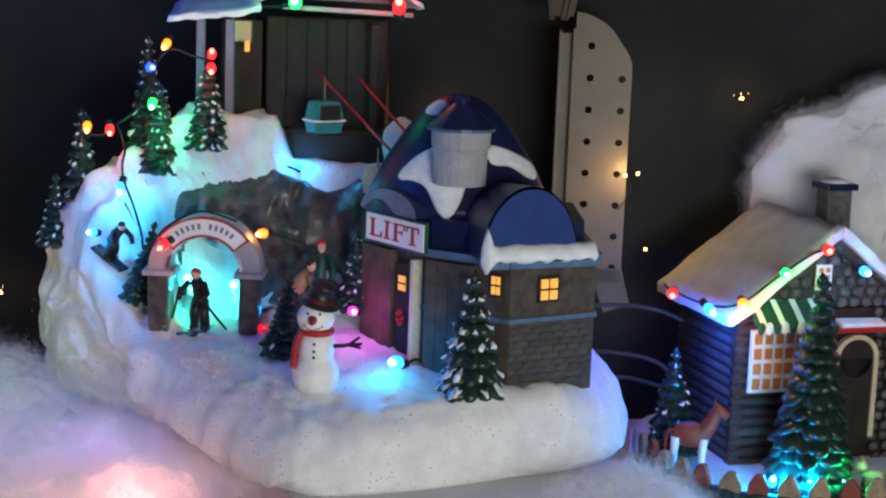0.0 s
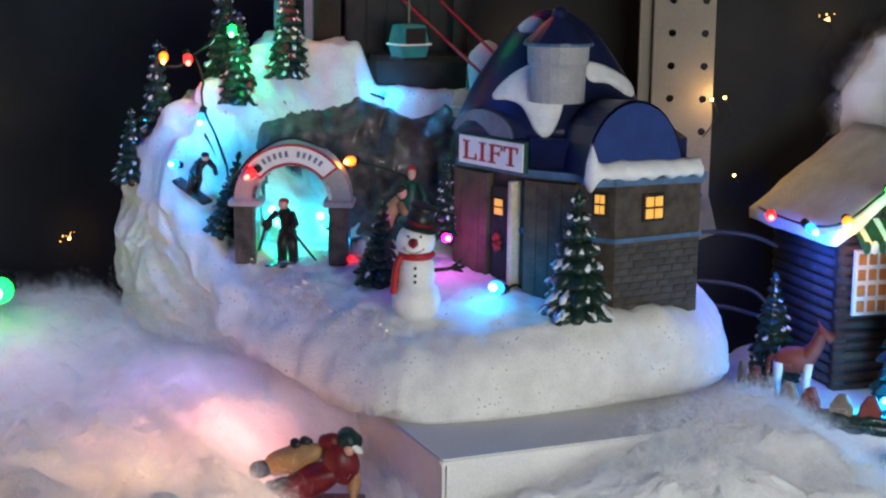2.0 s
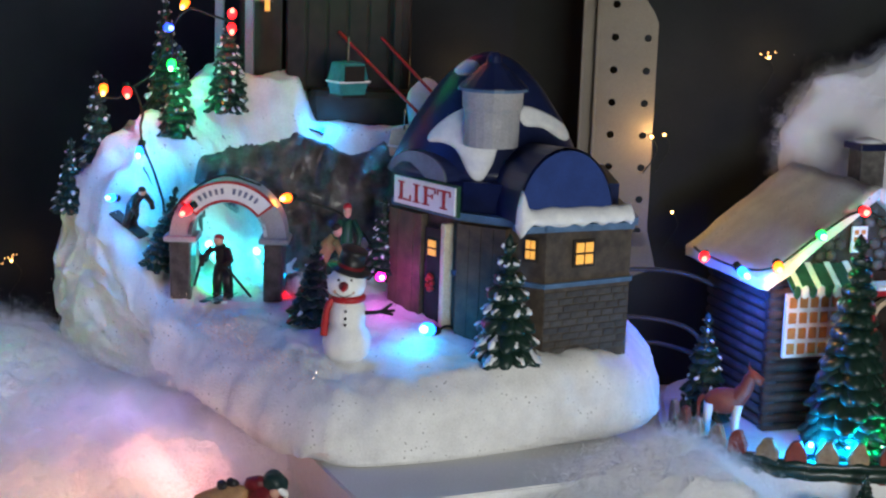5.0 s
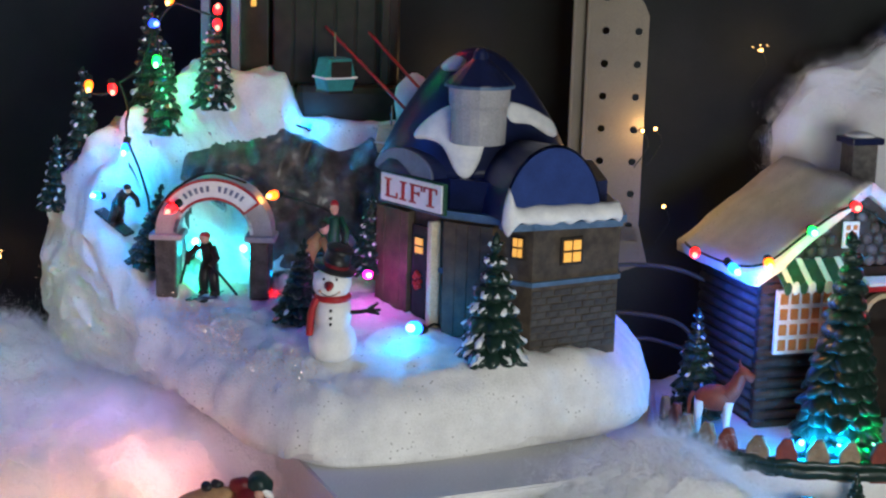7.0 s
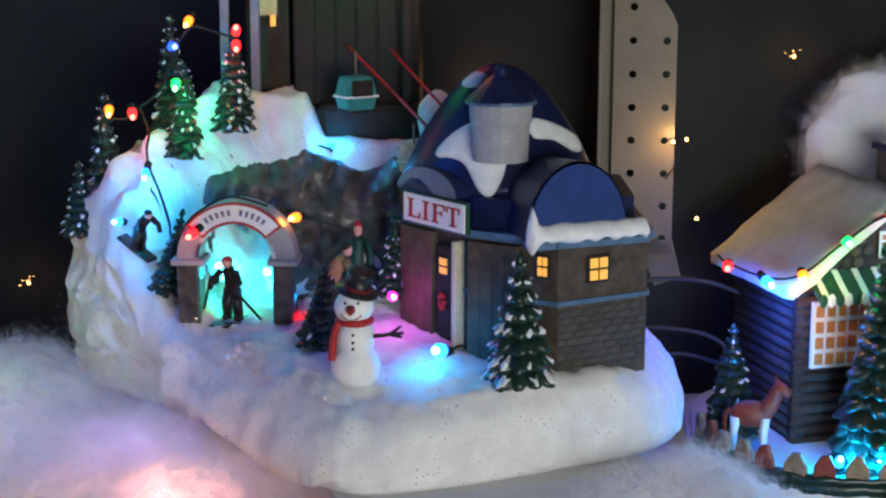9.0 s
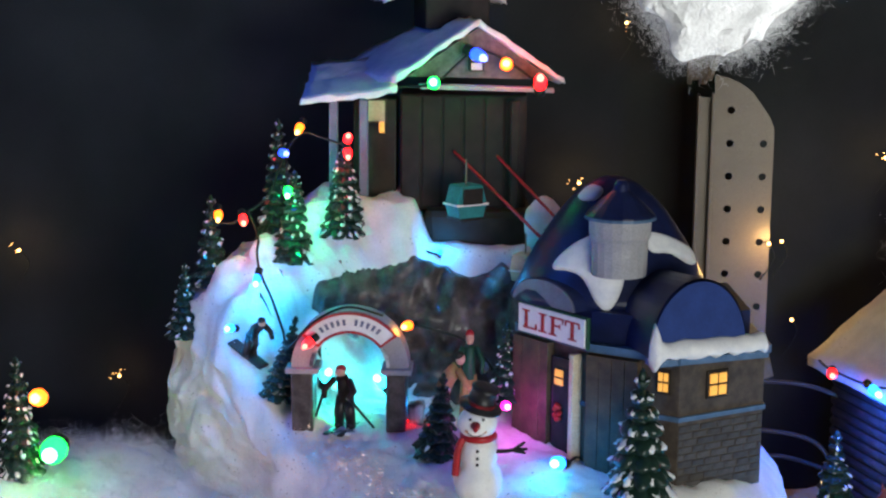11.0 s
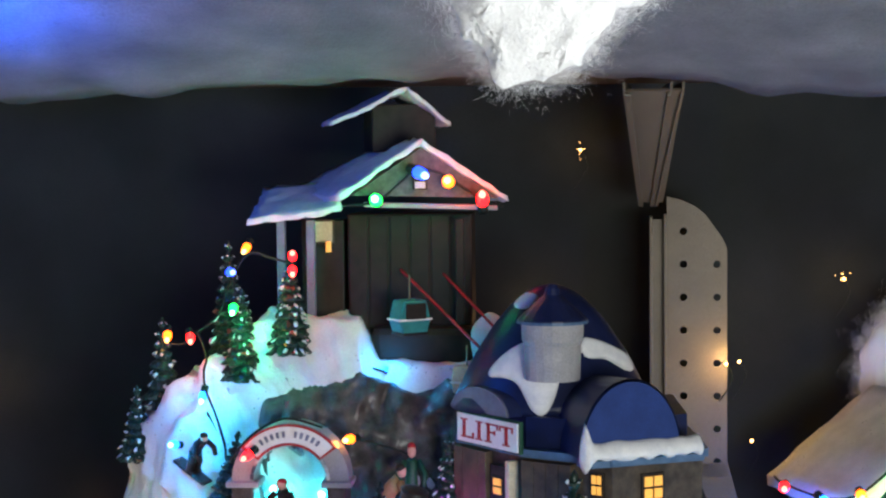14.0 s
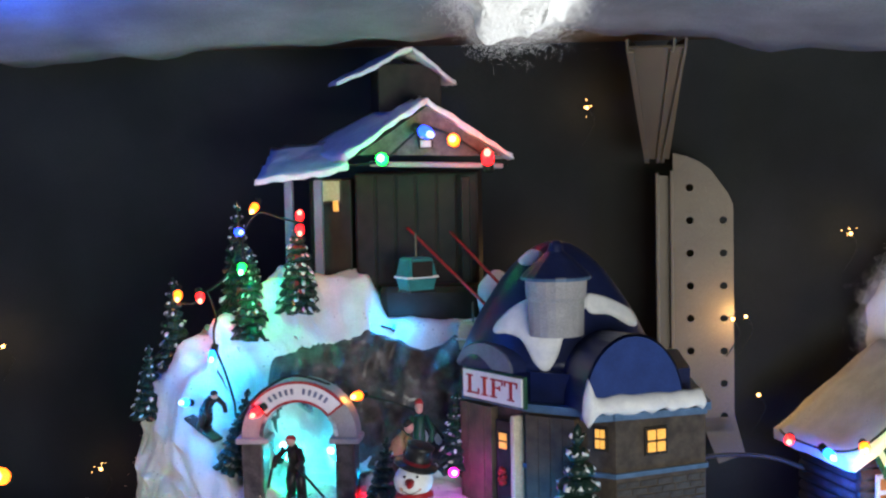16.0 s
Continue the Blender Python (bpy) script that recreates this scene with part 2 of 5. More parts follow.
def curve_points(points, n=8):
    """Points on a smooth line through the given ones."""
    pts = [Vector(p) for p in points]
    out = []
    for k in range(len(pts) - 1):
        a, b, c, d = pts[max(k - 1, 0)], pts[k], pts[k + 1], pts[min(k + 2, len(pts) - 1)]
        for s in range(n):
            u = s / n
            out.append(0.5 * ((2 * b) + (c - a) * u + (2 * a - 5 * b + 4 * c - d) * u * u + (3 * b - a - 3 * c + d) * u ** 3))
    return out + [pts[-1]]


def roughen(bm, amount, size, seed=0.0):
    """Pushes vertices about by smooth noise."""
    for v in bm.verts:
        v.co += amount * noise.noise_vector(v.co / size + Vector((seed, seed * 1.7, 0)))
    return bm


def smoothstep(a, b, x):
    u = min(1.0, max(0.0, (x - a) / (b - a)))
    return u * u * (3 - 2 * u)


def fibres(name, at, way, length, width, spread=1.0, mat=FIBRE):
    """Loose cotton fibres: one thin sliver at each place, along each way."""
    rng = np.random.default_rng(len(at))
    n = len(at)
    way = way + spread * rng.normal(size=(n, 3))
    way /= np.linalg.norm(way, axis=1)[:, None]
    side = np.cross(way, rng.normal(size=(n, 3)))
    side /= np.linalg.norm(side, axis=1)[:, None]
    far = length * rng.uniform(0.4, 1.2, size=(n, 1))
    verts = np.stack([at - side * width * 1.6, at + side * width * 1.6, at + way * far], 1).reshape(-1, 3)
    me = bpy.data.meshes.new(name)
    me.from_pydata(verts.tolist(), [], np.arange(3 * n).reshape(-1, 3).tolist())
    me.materials.append(mat)
    return tagged(new(name, me), kind="stuff")


def strewn(bm, per_area, loft, rng, lowest=-9.0):
    """Places over a mesh, thrown at random, and the surface's way out at each."""
    faces = [f for f in bm.faces if f.calc_center_median().z > lowest]
    mid = np.array([tuple(f.calc_center_median()) for f in faces])
    out = np.array([tuple(f.normal) for f in faces])
    many = rng.poisson(np.array([f.calc_area() for f in faces]) * per_area)
    mid, out = np.repeat(mid, many, 0), np.repeat(out, many, 0)
    return mid + rng.normal(size=mid.shape) * 0.0025 + out * rng.exponential(loft, size=(len(mid), 1)), out

# ---- setting ----
TABLE, FLOOR = -0.012, -0.060

# The display's floor: snow batting that rises and falls, out to the sides.
bm = bmesh.new()
bmesh.ops.create_grid(bm, x_segments=150, y_segments=110, size=1, matrix=pose(0, -0.35, FLOOR) @ Matrix.Diagonal((1.3, 0.68, 1, 1)))
for v in bm.verts:
    lump = 0.010 * noise.noise(v.co * 14) + 0.005 * noise.noise(v.co * 40)
    left = smoothstep(-0.06, -0.20, v.co.x) * smoothstep(-0.22, 0.0, v.co.y) * smoothstep(0.30, 0.12, v.co.y)
    v.co.z += lump - 0.004 + 0.028 * left * (0.6 + noise.noise(v.co * 22))
solid("floor", bm, COTTON, "white snow batting laid over the display floor", "floor", "structure", smooth=True)

# Black cloth behind, with soft folds.
bm = bmesh.new()
bmesh.ops.create_grid(bm, x_segments=160, y_segments=40, size=1, matrix=pose(0, 0.33, 0.45, 90) @ Matrix.Diagonal((1.3, 0.55, 1, 1)))
for v in bm.verts:
    v.co.y += 0.008 * noise.noise(Vector((v.co.x * 9, v.co.z * 1.5, 0)))
bmesh.ops.solidify(bm, geom=bm.faces[:], thickness=0.01)
solid("wall_north", bm, CLOTH, "black cloth backdrop hanging behind the display", "backdrop", "structure", smooth=True)

# Side and room walls, dark, to close the place.
for n, (size, at) in enumerate([((0.02, 3.4, 3.2), (-1.31, -1.35, 1.0)), ((0.02, 3.4, 3.2), (1.31, -1.35, 1.0)), ((2.64, 0.02, 3.2), (0, -3.06, 1.0)), ((2.64, 3.4, 0.02), (0, -1.35, 2.61)), ((2.64, 2.03, 0.02), (0, -2.05, -0.61))]):
    solid(("wall_west", "wall_east", "wall_south", "ceiling", "floor_room")[n], boxed(size, pose(*at)), material(("west", "east", "south", "top", "low")[n] + "_room_paint", (0.10, 0.095, 0.09), 0.9, scale=3), "plain dark wall of the room", "wall", "structure")

# Beige steel upright with two columns of round holes.
STRIP = pose(0.1555, 0.268, 0.151, 0, 0, -4)


def perforated_plate(bm, columns, rows, pitch, hole, thick, m, reach=1.0):
    seen = {}

    def vert(x, y, z):
        key = (round(x, 6), round(y, 6), round(z, 6))
        if key not in seen:
            seen[key] = bm.verts.new(m @ Vector(key))
        return seen[key]

    for column in columns:
        for row in rows:
            cx, cz = column * pitch, row * pitch
            for side in (0, 1):
                y = side * thick
                for k in range(16):
                    a, b = math.tau * k / 16, math.tau * (k + 1) / 16
                    edge = []
                    for g in (a, b):
                        s = 0.5 * pitch / max(abs(math.cos(g)), abs(math.sin(g)))
                        edge.append((min(cx + s * math.cos(g), cx + reach), cz + s * math.sin(g)))
                    ring = [(cx + hole * math.cos(g), cz + hole * math.sin(g)) for g in (a, b)]
                    quad = [vert(edge[0][0], y, edge[0][1]), vert(edge[1][0], y, edge[1][1]), vert(ring[1][0], y, ring[1][1]), vert(ring[0][0], y, ring[0][1])]
                    bm.faces.new(quad if side == 0 else quad[::-1])
                    if side == 0:
                        bm.faces.new((vert(ring[0][0], 0, ring[0][1]), vert(ring[1][0], 0, ring[1][1]), vert(ring[1][0], thick, ring[1][1]), vert(ring[0][0], thick, ring[0][1])))
    return bm


upright = thing("metal_upright", STRIP.translation, "beige perforated steel shelf upright with round holes", "upright")
LOCAL = pose(0, 0, 0, 0, 0, -4)
bm = bmesh.new()
perforated_plate(bm, (-0.5,), range(-3, 5), 0.025, 0.0029, 0.0016, LOCAL)
perforated_plate(bm, (0.5,), range(-3, 4), 0.025, 0.0029, 0.0016, LOCAL, 0.0075)
for wedge in ([(-0.0006, 0.0876), (0.0196, 0.0876), (0.0165, 0.0950), (0.0111, 0.1026), (0.0040, 0.1125), (-0.0006, 0.1165)], [(-0.0250, 0.1126), (-0.0006, 0.1126), (-0.0006, 0.1165), (-0.0057, 0.1199), (-0.0150, 0.1240), (-0.0250, 0.1262)]):
    low = [bm.verts.new(LOCAL @ Vector((x, -0.0002, z))) for x, z in wedge]
    high = [bm.verts.new(LOCAL @ Vector((x, 0.0018, z))) for x, z in wedge]
    bm.faces.new(low), bm.faces.new(high[::-1])
    for k in range(len(wedge)):
        bm.faces.new((low[k], low[k - 1], high[k - 1], high[k]))
bmesh.ops.recalc_face_normals(bm, faces=bm.faces)
bmesh.ops.remove_doubles(bm, verts=bm.verts, dist=1e-5)
part("plate", bm, STEEL, upright)
part("lip", boxed((0.0022, 0.006, 0.210), LOCAL @ pose(-0.0262, -0.0022, 0.008), 0.0006), STEEL, upright)
part("channel", boxed((0.0085, 0.0016, 0.230), LOCAL @ pose(-0.0316, 0.0035, -0.006)), STEEL, upright)
part("flange", boxed((0.0020, 0.016, 0.235), LOCAL @ pose(-0.0368, -0.0030, -0.006), 0.0005), STEEL, upright)
bm = prism(bmesh.new(), [(0.008, -0.112), (0.028, -0.104), (0.0205, -0.076), (-0.006, -0.0765)], 0.0, 0.0016, LOCAL @ pose(0, 0.0016, 0, 90))
part("foot_plate", bm, STEEL, upright)

# The bracket that carries the shelf above.
bracket = thing("shelf_bracket", (0.118, 0.27, 0.27), "beige folded steel shelf bracket under the shelf", "bracket")
for near, far in ((-0.026, -0.0085), (0.006, 0.0015), (0.014, 0.0045)):
    bm = bmesh.new()
    side = [(0.0, 0.0), (0.0, 0.084), (-0.140, 0.088), (-0.135, 0.080)]
    xs = [far + (near - far) * (-y / 0.14) for y, z in side]
    low = [bm.verts.new((x, y, z)) for x, (y, z) in zip(xs, side)]
    high = [bm.verts.new((x + 0.0016, y, z)) for x, (y, z) in zip(xs, side)]
    bm.faces.new(low), bm.faces.new(high[::-1])
    for k in range(4):
        bm.faces.new((low[k], low[(k + 1) % 4], high[(k + 1) % 4], high[k]))
    bmesh.ops.recalc_face_normals(bm, faces=bm.faces)
    part("web", bm, STEEL, bracket)
for near, far, wide in ((-0.0245, -0.0070, 0.0040), (0.0042, 0.0000, 0.0022), (0.0130, 0.0035, 0.0016)):
    bm = bmesh.new()
    strip = [bm.verts.new(p) for p in ((far, 0.0, 0.001), (far + wide * 0.5, 0.0, 0.001), (near + wide, -0.136, 0.0800), (near, -0.136, 0.0800))]
    under = [bm.verts.new(v.co + Vector((0, 0, -0.0012))) for v in strip]
    bm.faces.new(strip), bm.faces.new(under[::-1])
    for k in range(4):
        bm.faces.new((strip[k], strip[k - 1], under[k - 1], under[k]))
    bmesh.ops.recalc_face_normals(bm, faces=bm.faces)
    part("flange", bm, STEEL, bracket)

bm = bmesh.new()
face = [bm.verts.new(p) for p in ((-0.0072, -0.001, 0.0030), (0.0098, -0.001, 0.0030), (0.0150, -0.136, 0.0822), (-0.0240, -0.136, 0.0822))]
rear = [bm.verts.new(v.co + Vector((0, 0.0010, 0.0014))) for v in face]
bm.faces.new(face), bm.faces.new(rear[::-1])
for k in range(4):
    bm.faces.new((face[k], face[k - 1], rear[k - 1], rear[k]))
bmesh.ops.recalc_face_normals(bm, faces=bm.faces)
part("under_plate", bm, STEEL, bracket)

# The shelf above, wrapped in a white sheet that sags between its pins.
shelf = thing("upper_shelf", (0, 0.22, 0.36), "wall shelf above, wrapped in a sagging white sheet", "shelf")
part("board", boxed((2.0, 0.19, 0.015), pose(0, 0.01, 0.012), 0.002), WOOD, shelf)
bm = bmesh.new()
N, K = 160, 14
grid = []
for i in range(N + 1):
    x = -1.0 + 2.0 * i / N
    dip = 0.006 * noise.noise(Vector((x * 5, 1.3, 0))) + 0.004 * noise.noise(Vector((x * 17, 4.0, 0))) - 0.008 * smoothstep(-0.14, -0.32, x) + 0.002 - 0.010 * smoothstep(0.10, 0.20, x) * smoothstep(0.34, 0.24, x)
    row = []
    for k in range(K + 1):
        u = k / K
        if u < 0.55:
            g = u / 0.55
            y, z = -0.098 - 0.165 * g, -0.003 + 0.026 * g + 0.020 * g * g + dip * (1 - 0.5 * g)
        else:
            g = (u - 0.55) / 0.45
            y, z = -0.263 - 0.02 * math.sin(math.pi * g) + 0.30 * g * g, 0.043 + 0.030 * math.sin(0.5 * math.pi * min(1, 2 * g)) + 0.5 * dip
        y += 0.010 * noise.noise(Vector((x * 9, u * 2.5, 7)))
        z += 0.005 * noise.noise(Vector((x * 11, u * 5, 3))) + 0.004 * noise.noise(Vector((x * 30 + u * 6, u * 4, 5)))
        row.append(bm.verts.new((x, y, z)))
    grid.append(row)
for a, b in zip(grid, grid[1:]):
    for k in range(K):
        bm.faces.new((a[k], a[k + 1], b[k + 1], b[k]))
bmesh.ops.recalc_face_normals(bm, faces=bm.faces)
bmesh.ops.solidify(bm, geom=bm.faces[:], thickness=0.002)
part("white_sheet", bm, SHEET, shelf, "white sheet over the shelf edge, coloured grey as if shaded", smooth=True)

# White box that the lift piece stands on.
bm = prism(bmesh.new(), [(-0.022, -0.128), (0.155, -0.048), (0.085, 0.140), (-0.100, 0.056)], FLOOR - 0.01, TABLE)
bmesh.ops.bevel(bm, geom=bm.edges[:], offset=0.002, segments=2, affect="EDGES")
riser = thing("white_riser", (0.03, 0.0, FLOOR), "plain white box riser under the ski lift piece", "riser")
bmesh.ops.translate(bm, vec=(-0.03, 0.0, -FLOOR), verts=bm.verts)
part("body", bm, PLASTIC_SHEET, riser)
bm = prism(bmesh.new(), [(-0.0235, -0.1300), (0.1570, -0.0485), (0.0855, 0.1420), (-0.1020, 0.0565)], TABLE - 0.0035, TABLE + 0.0005, Matrix.Translation((-0.03, 0.0, -FLOOR)))
bmesh.ops.bevel(bm, geom=bm.edges[:], offset=0.001, segments=2, affect="EDGES")
part("top_board", bm, PLASTIC_SHEET, riser)
# ---- the ski lift hill ----


def hill_height(x, y):
    """The snow's height: a plaza in front, a slope that climbs round its left, a plateau behind the rocks."""
    z = 0.046 + 0.16 * max(0.0, y) * smoothstep(0.10, 0.0, x) - 0.014 * smoothstep(0.125, 0.165, x)
    climb = smoothstep(-0.135, -0.215, x + 0.10 * (0.11 - y)) * smoothstep(0.0, 0.16, y)
    z += climb * 0.062
    back = smoothstep(0.112, 0.150, y)
    level = float(np.interp(x, (-0.275, -0.255, -0.245, -0.230, -0.205, -0.190, -0.170, -0.150), (0.095, 0.112, 0.134, 0.143, 0.158, 0.172, 0.176, 0.167)))
    z += back * (level - z) * smoothstep(0.02, -0.01, x)
    crest = smoothstep(0.100, 0.152, y) * smoothstep(-0.188, -0.150, x) * smoothstep(-0.078, -0.089, x)
    z += crest * 0.031
    z -= 0.018 * smoothstep(0.0, -0.07, y) 
    return z + 0.0025 * noise.noise(Vector((x * 45, y * 45, 0))) + 0.0012 * noise.noise(Vector((x * 130, y * 130, 5)))


def rounded(points, n=10):
    """A closed smooth plan line through points."""
    pts = [Vector((*p, 0)) for p in points]
    m = len(pts)
    out = []
    for k in range(m):
        a, b, c, d = pts[k - 1], pts[k], pts[(k + 1) % m], pts[(k + 2) % m]
        for s in range(n):
            u = s / n
            out.append(0.5 * ((2 * b) + (c - a) * u + (2 * a - 5 * b + 4 * c - d) * u * u + (3 * b - a - 3 * c + d) * u ** 3))
    return [(p.x, p.y) for p in out]


hill = thing("snowy_hill_base", (0, 0, TABLE), "white textured snow hill base of the ski lift piece", "ornament base")
rim = rounded([(-0.050, -0.066), (0.010, -0.054), (0.082, -0.018), (0.144, 0.023), (0.167, 0.086), (0.165, 0.16), (0.10, 0.22), (-0.04, 0.245), (-0.18, 0.250), (-0.252, 0.225), (-0.266, 0.185), (-0.222, 0.125), (-0.150, 0.030), (-0.092, -0.036)])
bm = bmesh.new()
middle = Vector((-0.05, 0.09))
rings = []
STEPS = [k / 34 for k in range(1, 35)]
for s in STEPS:
    ring = []
    for x, y in rim:
        p = middle + s * (Vector((x, y)) - middle)
        gap = (1 - s) * (Vector((x, y)) - middle).length
        h = hill_height(p.x, p.y)
        r = 0.024 + 0.020 * smoothstep(-0.02, -0.10, x) + 0.010 * smoothstep(0.10, 0.15, x)
        drop = r - math.sqrt(max(0.0, r * r - max(0.0, r - gap) ** 2))
        ring.append(bm.verts.new((p.x, p.y, h - drop - TABLE)))
    rings.append(ring)
for step in range(1, 25):
    f = 1 - step / 24
    out = float(np.interp(f, (0.0, 0.06, 0.2, 0.45, 0.72, 1.0), (0.965, 0.985, 0.997, 1.003, 1.0, 1.0)))
    ring = []
    for k, (x, y) in enumerate(rim):
        tuck = (1 - f) * 0.24 * smoothstep(-0.03, -0.10, x) * smoothstep(0.16, 0.06, y)
        p = middle + (out - tuck) * (Vector((x, y)) - middle)
        z = rings[len(STEPS) - 1][k].co.z * f
        ring.append(bm.verts.new((p.x, p.y, z)))
    rings.append(ring)
n = len(rim)
top = bm.verts.new((middle.x, middle.y, hill_height(*middle) - TABLE))
for k in range(n):
    bm.faces.new((top, rings[0][k], rings[0][(k + 1) % n]))
for a, b in zip(rings, rings[1:]):
    for k in range(n):
        bm.faces.new((a[k], b[k], b[(k + 1) % n], a[(k + 1) % n]))
bm.faces.new(rings[-1][::-1])
bmesh.ops.recalc_face_normals(bm, faces=bm.faces)
bmesh.ops.subdivide_edges(bm, edges=bm.edges[:], cuts=1, use_grid_fill=True)
for v in bm.verts:
    if v.co.z > 0.004:
        crust = 1 + 1.7 * smoothstep(-0.08, -0.17, v.co.x)
        v.co += crust * (0.0022 + 0.0008 * smoothstep(-0.13, -0.2, v.co.x)) * noise.noise_vector(v.co * 42) + crust * 0.0014 * noise.noise_vector(v.co * 110) + crust * 0.0006 * noise.noise_vector(v.co * 260)
part("snow_mound", bm, SNOW, hill, smooth=True)

# Rock wall round the cave mouth, and the snow that lies along its top.
ARCH = Vector((-0.1265, 0.080, 0.062))


def rock_top(x):
    """The rock's uneven skyline: a shoulder, a peak, a dip and a knob by the station."""
    at_x, at_z = (-0.160, -0.150, -0.131, -0.112, -0.088, -0.068, -0.050, -0.038, -0.028, -0.019, -0.006), (0.138, 0.1500, 0.1545, 0.1530, 0.1615, 0.1540, 0.1468, 0.1500, 0.1570, 0.1530, 0.132)
    return float(np.interp(x, at_x, at_z)) + 0.0022 * noise.noise(Vector((x * 130, 0, 0)))


bm = bmesh.new()
NX, NZ = 84, 56
sheet = []
for i in range(NX + 1):
    x = -0.158 + 0.152 * i / NX
    column = []
    for k in range(NZ + 1):
        u = k / NZ
        z = 0.045 + (rock_top(x) - 0.045) * u
        y = 0.112 + 0.016 * u - 0.020 * smoothstep(-0.03, -0.006, x) - 0.011 * abs(noise.noise(Vector((x * 60, z * 26, 2)))) + 0.010 * abs(noise.noise(Vector((x * 34, z * 50, 9)))) + 0.002 * noise.noise(Vector((x * 140, z * 110, 4)))
        if u > 0.85:
            y += 0.05 * (u - 0.85)
        column.append(bm.verts.new((x, y, z)))
    sheet.append(column)
for i in range(NX):
    for k in range(NZ):
        c = (sheet[i][k].co + sheet[i + 1][k + 1].co) / 2
        if math.hypot(c.x - ARCH.x, max(0.0, c.z - 0.098)) < 0.024 and c.z < 0.125:
            continue
        bm.faces.new((sheet[i][k], sheet[i + 1][k], sheet[i + 1][k + 1], sheet[i][k + 1]))
loose = [v for v in bm.verts if not v.link_faces]
bmesh.ops.delete(bm, geom=loose, context="VERTS")
bmesh.ops.recalc_face_normals(bm, faces=bm.faces)
back = bmesh.ops.extrude_face_region(bm, geom=bm.faces[:])["geom"]
bmesh.ops.translate(bm, vec=(0, 0.010, 0), verts=[g for g in back if isinstance(g, bmesh.types.BMVert)])
bmesh.ops.recalc_face_normals(bm, faces=bm.faces)
bmesh.ops.translate(bm, vec=(0, 0, -TABLE), verts=bm.verts)
part("rock_face", bm, ROCK, hill, "dark brown painted rock face round the cave", smooth=True)

# The cave behind the arch: a rounded hollow of pale ice.
bm = bmesh.new()
lathe(bm, [(0.030, 0.0), (0.031, 0.012), (0.027, 0.026), (0.016, 0.036), (0.004, 0.040)], pose(ARCH.x, 0.112, 0.098 - TABLE, -90), 24)
bmesh.ops.delete(bm, geom=[f for f in bm.faces if len(f.verts) > 4 and f.calc_center_median().y < 0.12], context="FACES")
part("ice_hollow", roughen(roughen(bm, 0.006, 0.016), 0.002, 0.006), ICE, hill, "pale ice lining of the cave", smooth=True)

rng = random.Random(12)
for k in range(11):
    a = radians(200 - 22 * k)
    m = pose(ARCH.x + 0.021 * math.cos(a), 0.130 + 0.010 * rng.random(), 0.096 - TABLE + 0.021 * math.sin(a), rng.uniform(50, 120), rng.uniform(-40, 40), rng.uniform(0, 360))
    part("ice_shard", roughen(cone(bmesh.new(), rng.uniform(0.004, 0.007), 0.0012, rng.uniform(0.012, 0.020), m, 6), 0.0012, 0.006, k), ICE, hill)

# Arch: two dark stone pillars with caps, a grey ring and a curved name board.
gate = thing("cave_archway", (ARCH.x, ARCH.y, ARCH.z - 0.004), "grey stone archway with curved red and white board", "archway")
for side in (-1, 1):
    w = 0.0150 if side < 0 else 0.0130
    cx = -0.0312 if side < 0 else 0.0305
    part("pillar", roughen(boxed((w, 0.022, 0.040), pose(cx, 0, 0.018), 0.002), 0.0008, 0.01), ROCK, gate, smooth=False)
    part("pillar_cap", boxed((w + 0.007, 0.026, 0.004), pose(cx, 0, 0.0395), 0.0012), GREY, gate)


def arch_ring(bm, r1, r2, y0, y1, a0, a1, steps=22, m=None):
    """Part of an upright ring between two radii."""
    m = m or Matrix()
    rows = []
    for k in range(steps + 1):
        a = radians(a0 + (a1 - a0) * k / steps)
        rows.append([bm.verts.new(m @ Vector((r * math.cos(a), y, r * math.sin(a)))) for r, y in ((r1, y0), (r2, y0), (r2, y1), (r1, y1))])
    for a, b in zip(rows, rows[1:]):
        for k in range(4):
            bm.faces.new((a[k], a[(k + 1) % 4], b[(k + 1) % 4], b[k]))
    bm.faces.new(rows[0]), bm.faces.new(rows[-1][::-1])
    bmesh.ops.recalc_face_normals(bm, faces=bm.faces)
    return bm


ROUND = pose(0.0, 0, 0.0415) @ Matrix.Diagonal((1, 1, 0.98, 1))
part("arch_ring", arch_ring(bmesh.new(), 0.0240, 0.0385, -0.010, 0.012, 0, 180, m=ROUND), GREY, gate, "grey-blue painted arch ring")
board = part("name_board", arch_ring(bmesh.new(), 0.0262, 0.0376, -0.0135, -0.0105, 38, 142, m=ROUND), WHITE, gate, "white curved board with red edge")
part("red_edge", arch_ring(bmesh.new(), 0.0374, 0.0388, -0.0142, -0.0100, 37, 143, m=ROUND), REDPAINT, board)
part("red_edge", arch_ring(bmesh.new(), 0.0249, 0.0264, -0.0141, -0.0100, 37, 143, m=ROUND), REDPAINT, board)
for a in (38, 142):
    part("red_edge", arch_ring(bmesh.new(), 0.0252, 0.0386, -0.0141, -0.0100, a - 1.2, a + 1.2, 2, m=ROUND), REDPAINT, board)
for k in range(11):
    if k == 5:
        continue
    a = 124 - k * 7.0
    part("letter_bar", arch_ring(bmesh.new(), 0.0302, 0.0342, -0.0139, -0.0130, a - 1.7, a + 1.7, 2, ROUND), GREYBLUE, board)
for k, a in enumerate(range(8, 180, 11)):
    part("voussoir", arch_ring(bmesh.new(), 0.0240, 0.0263, -0.0115, 0.0125, a - 5, a + 5, 3, ROUND), ICE, gate)

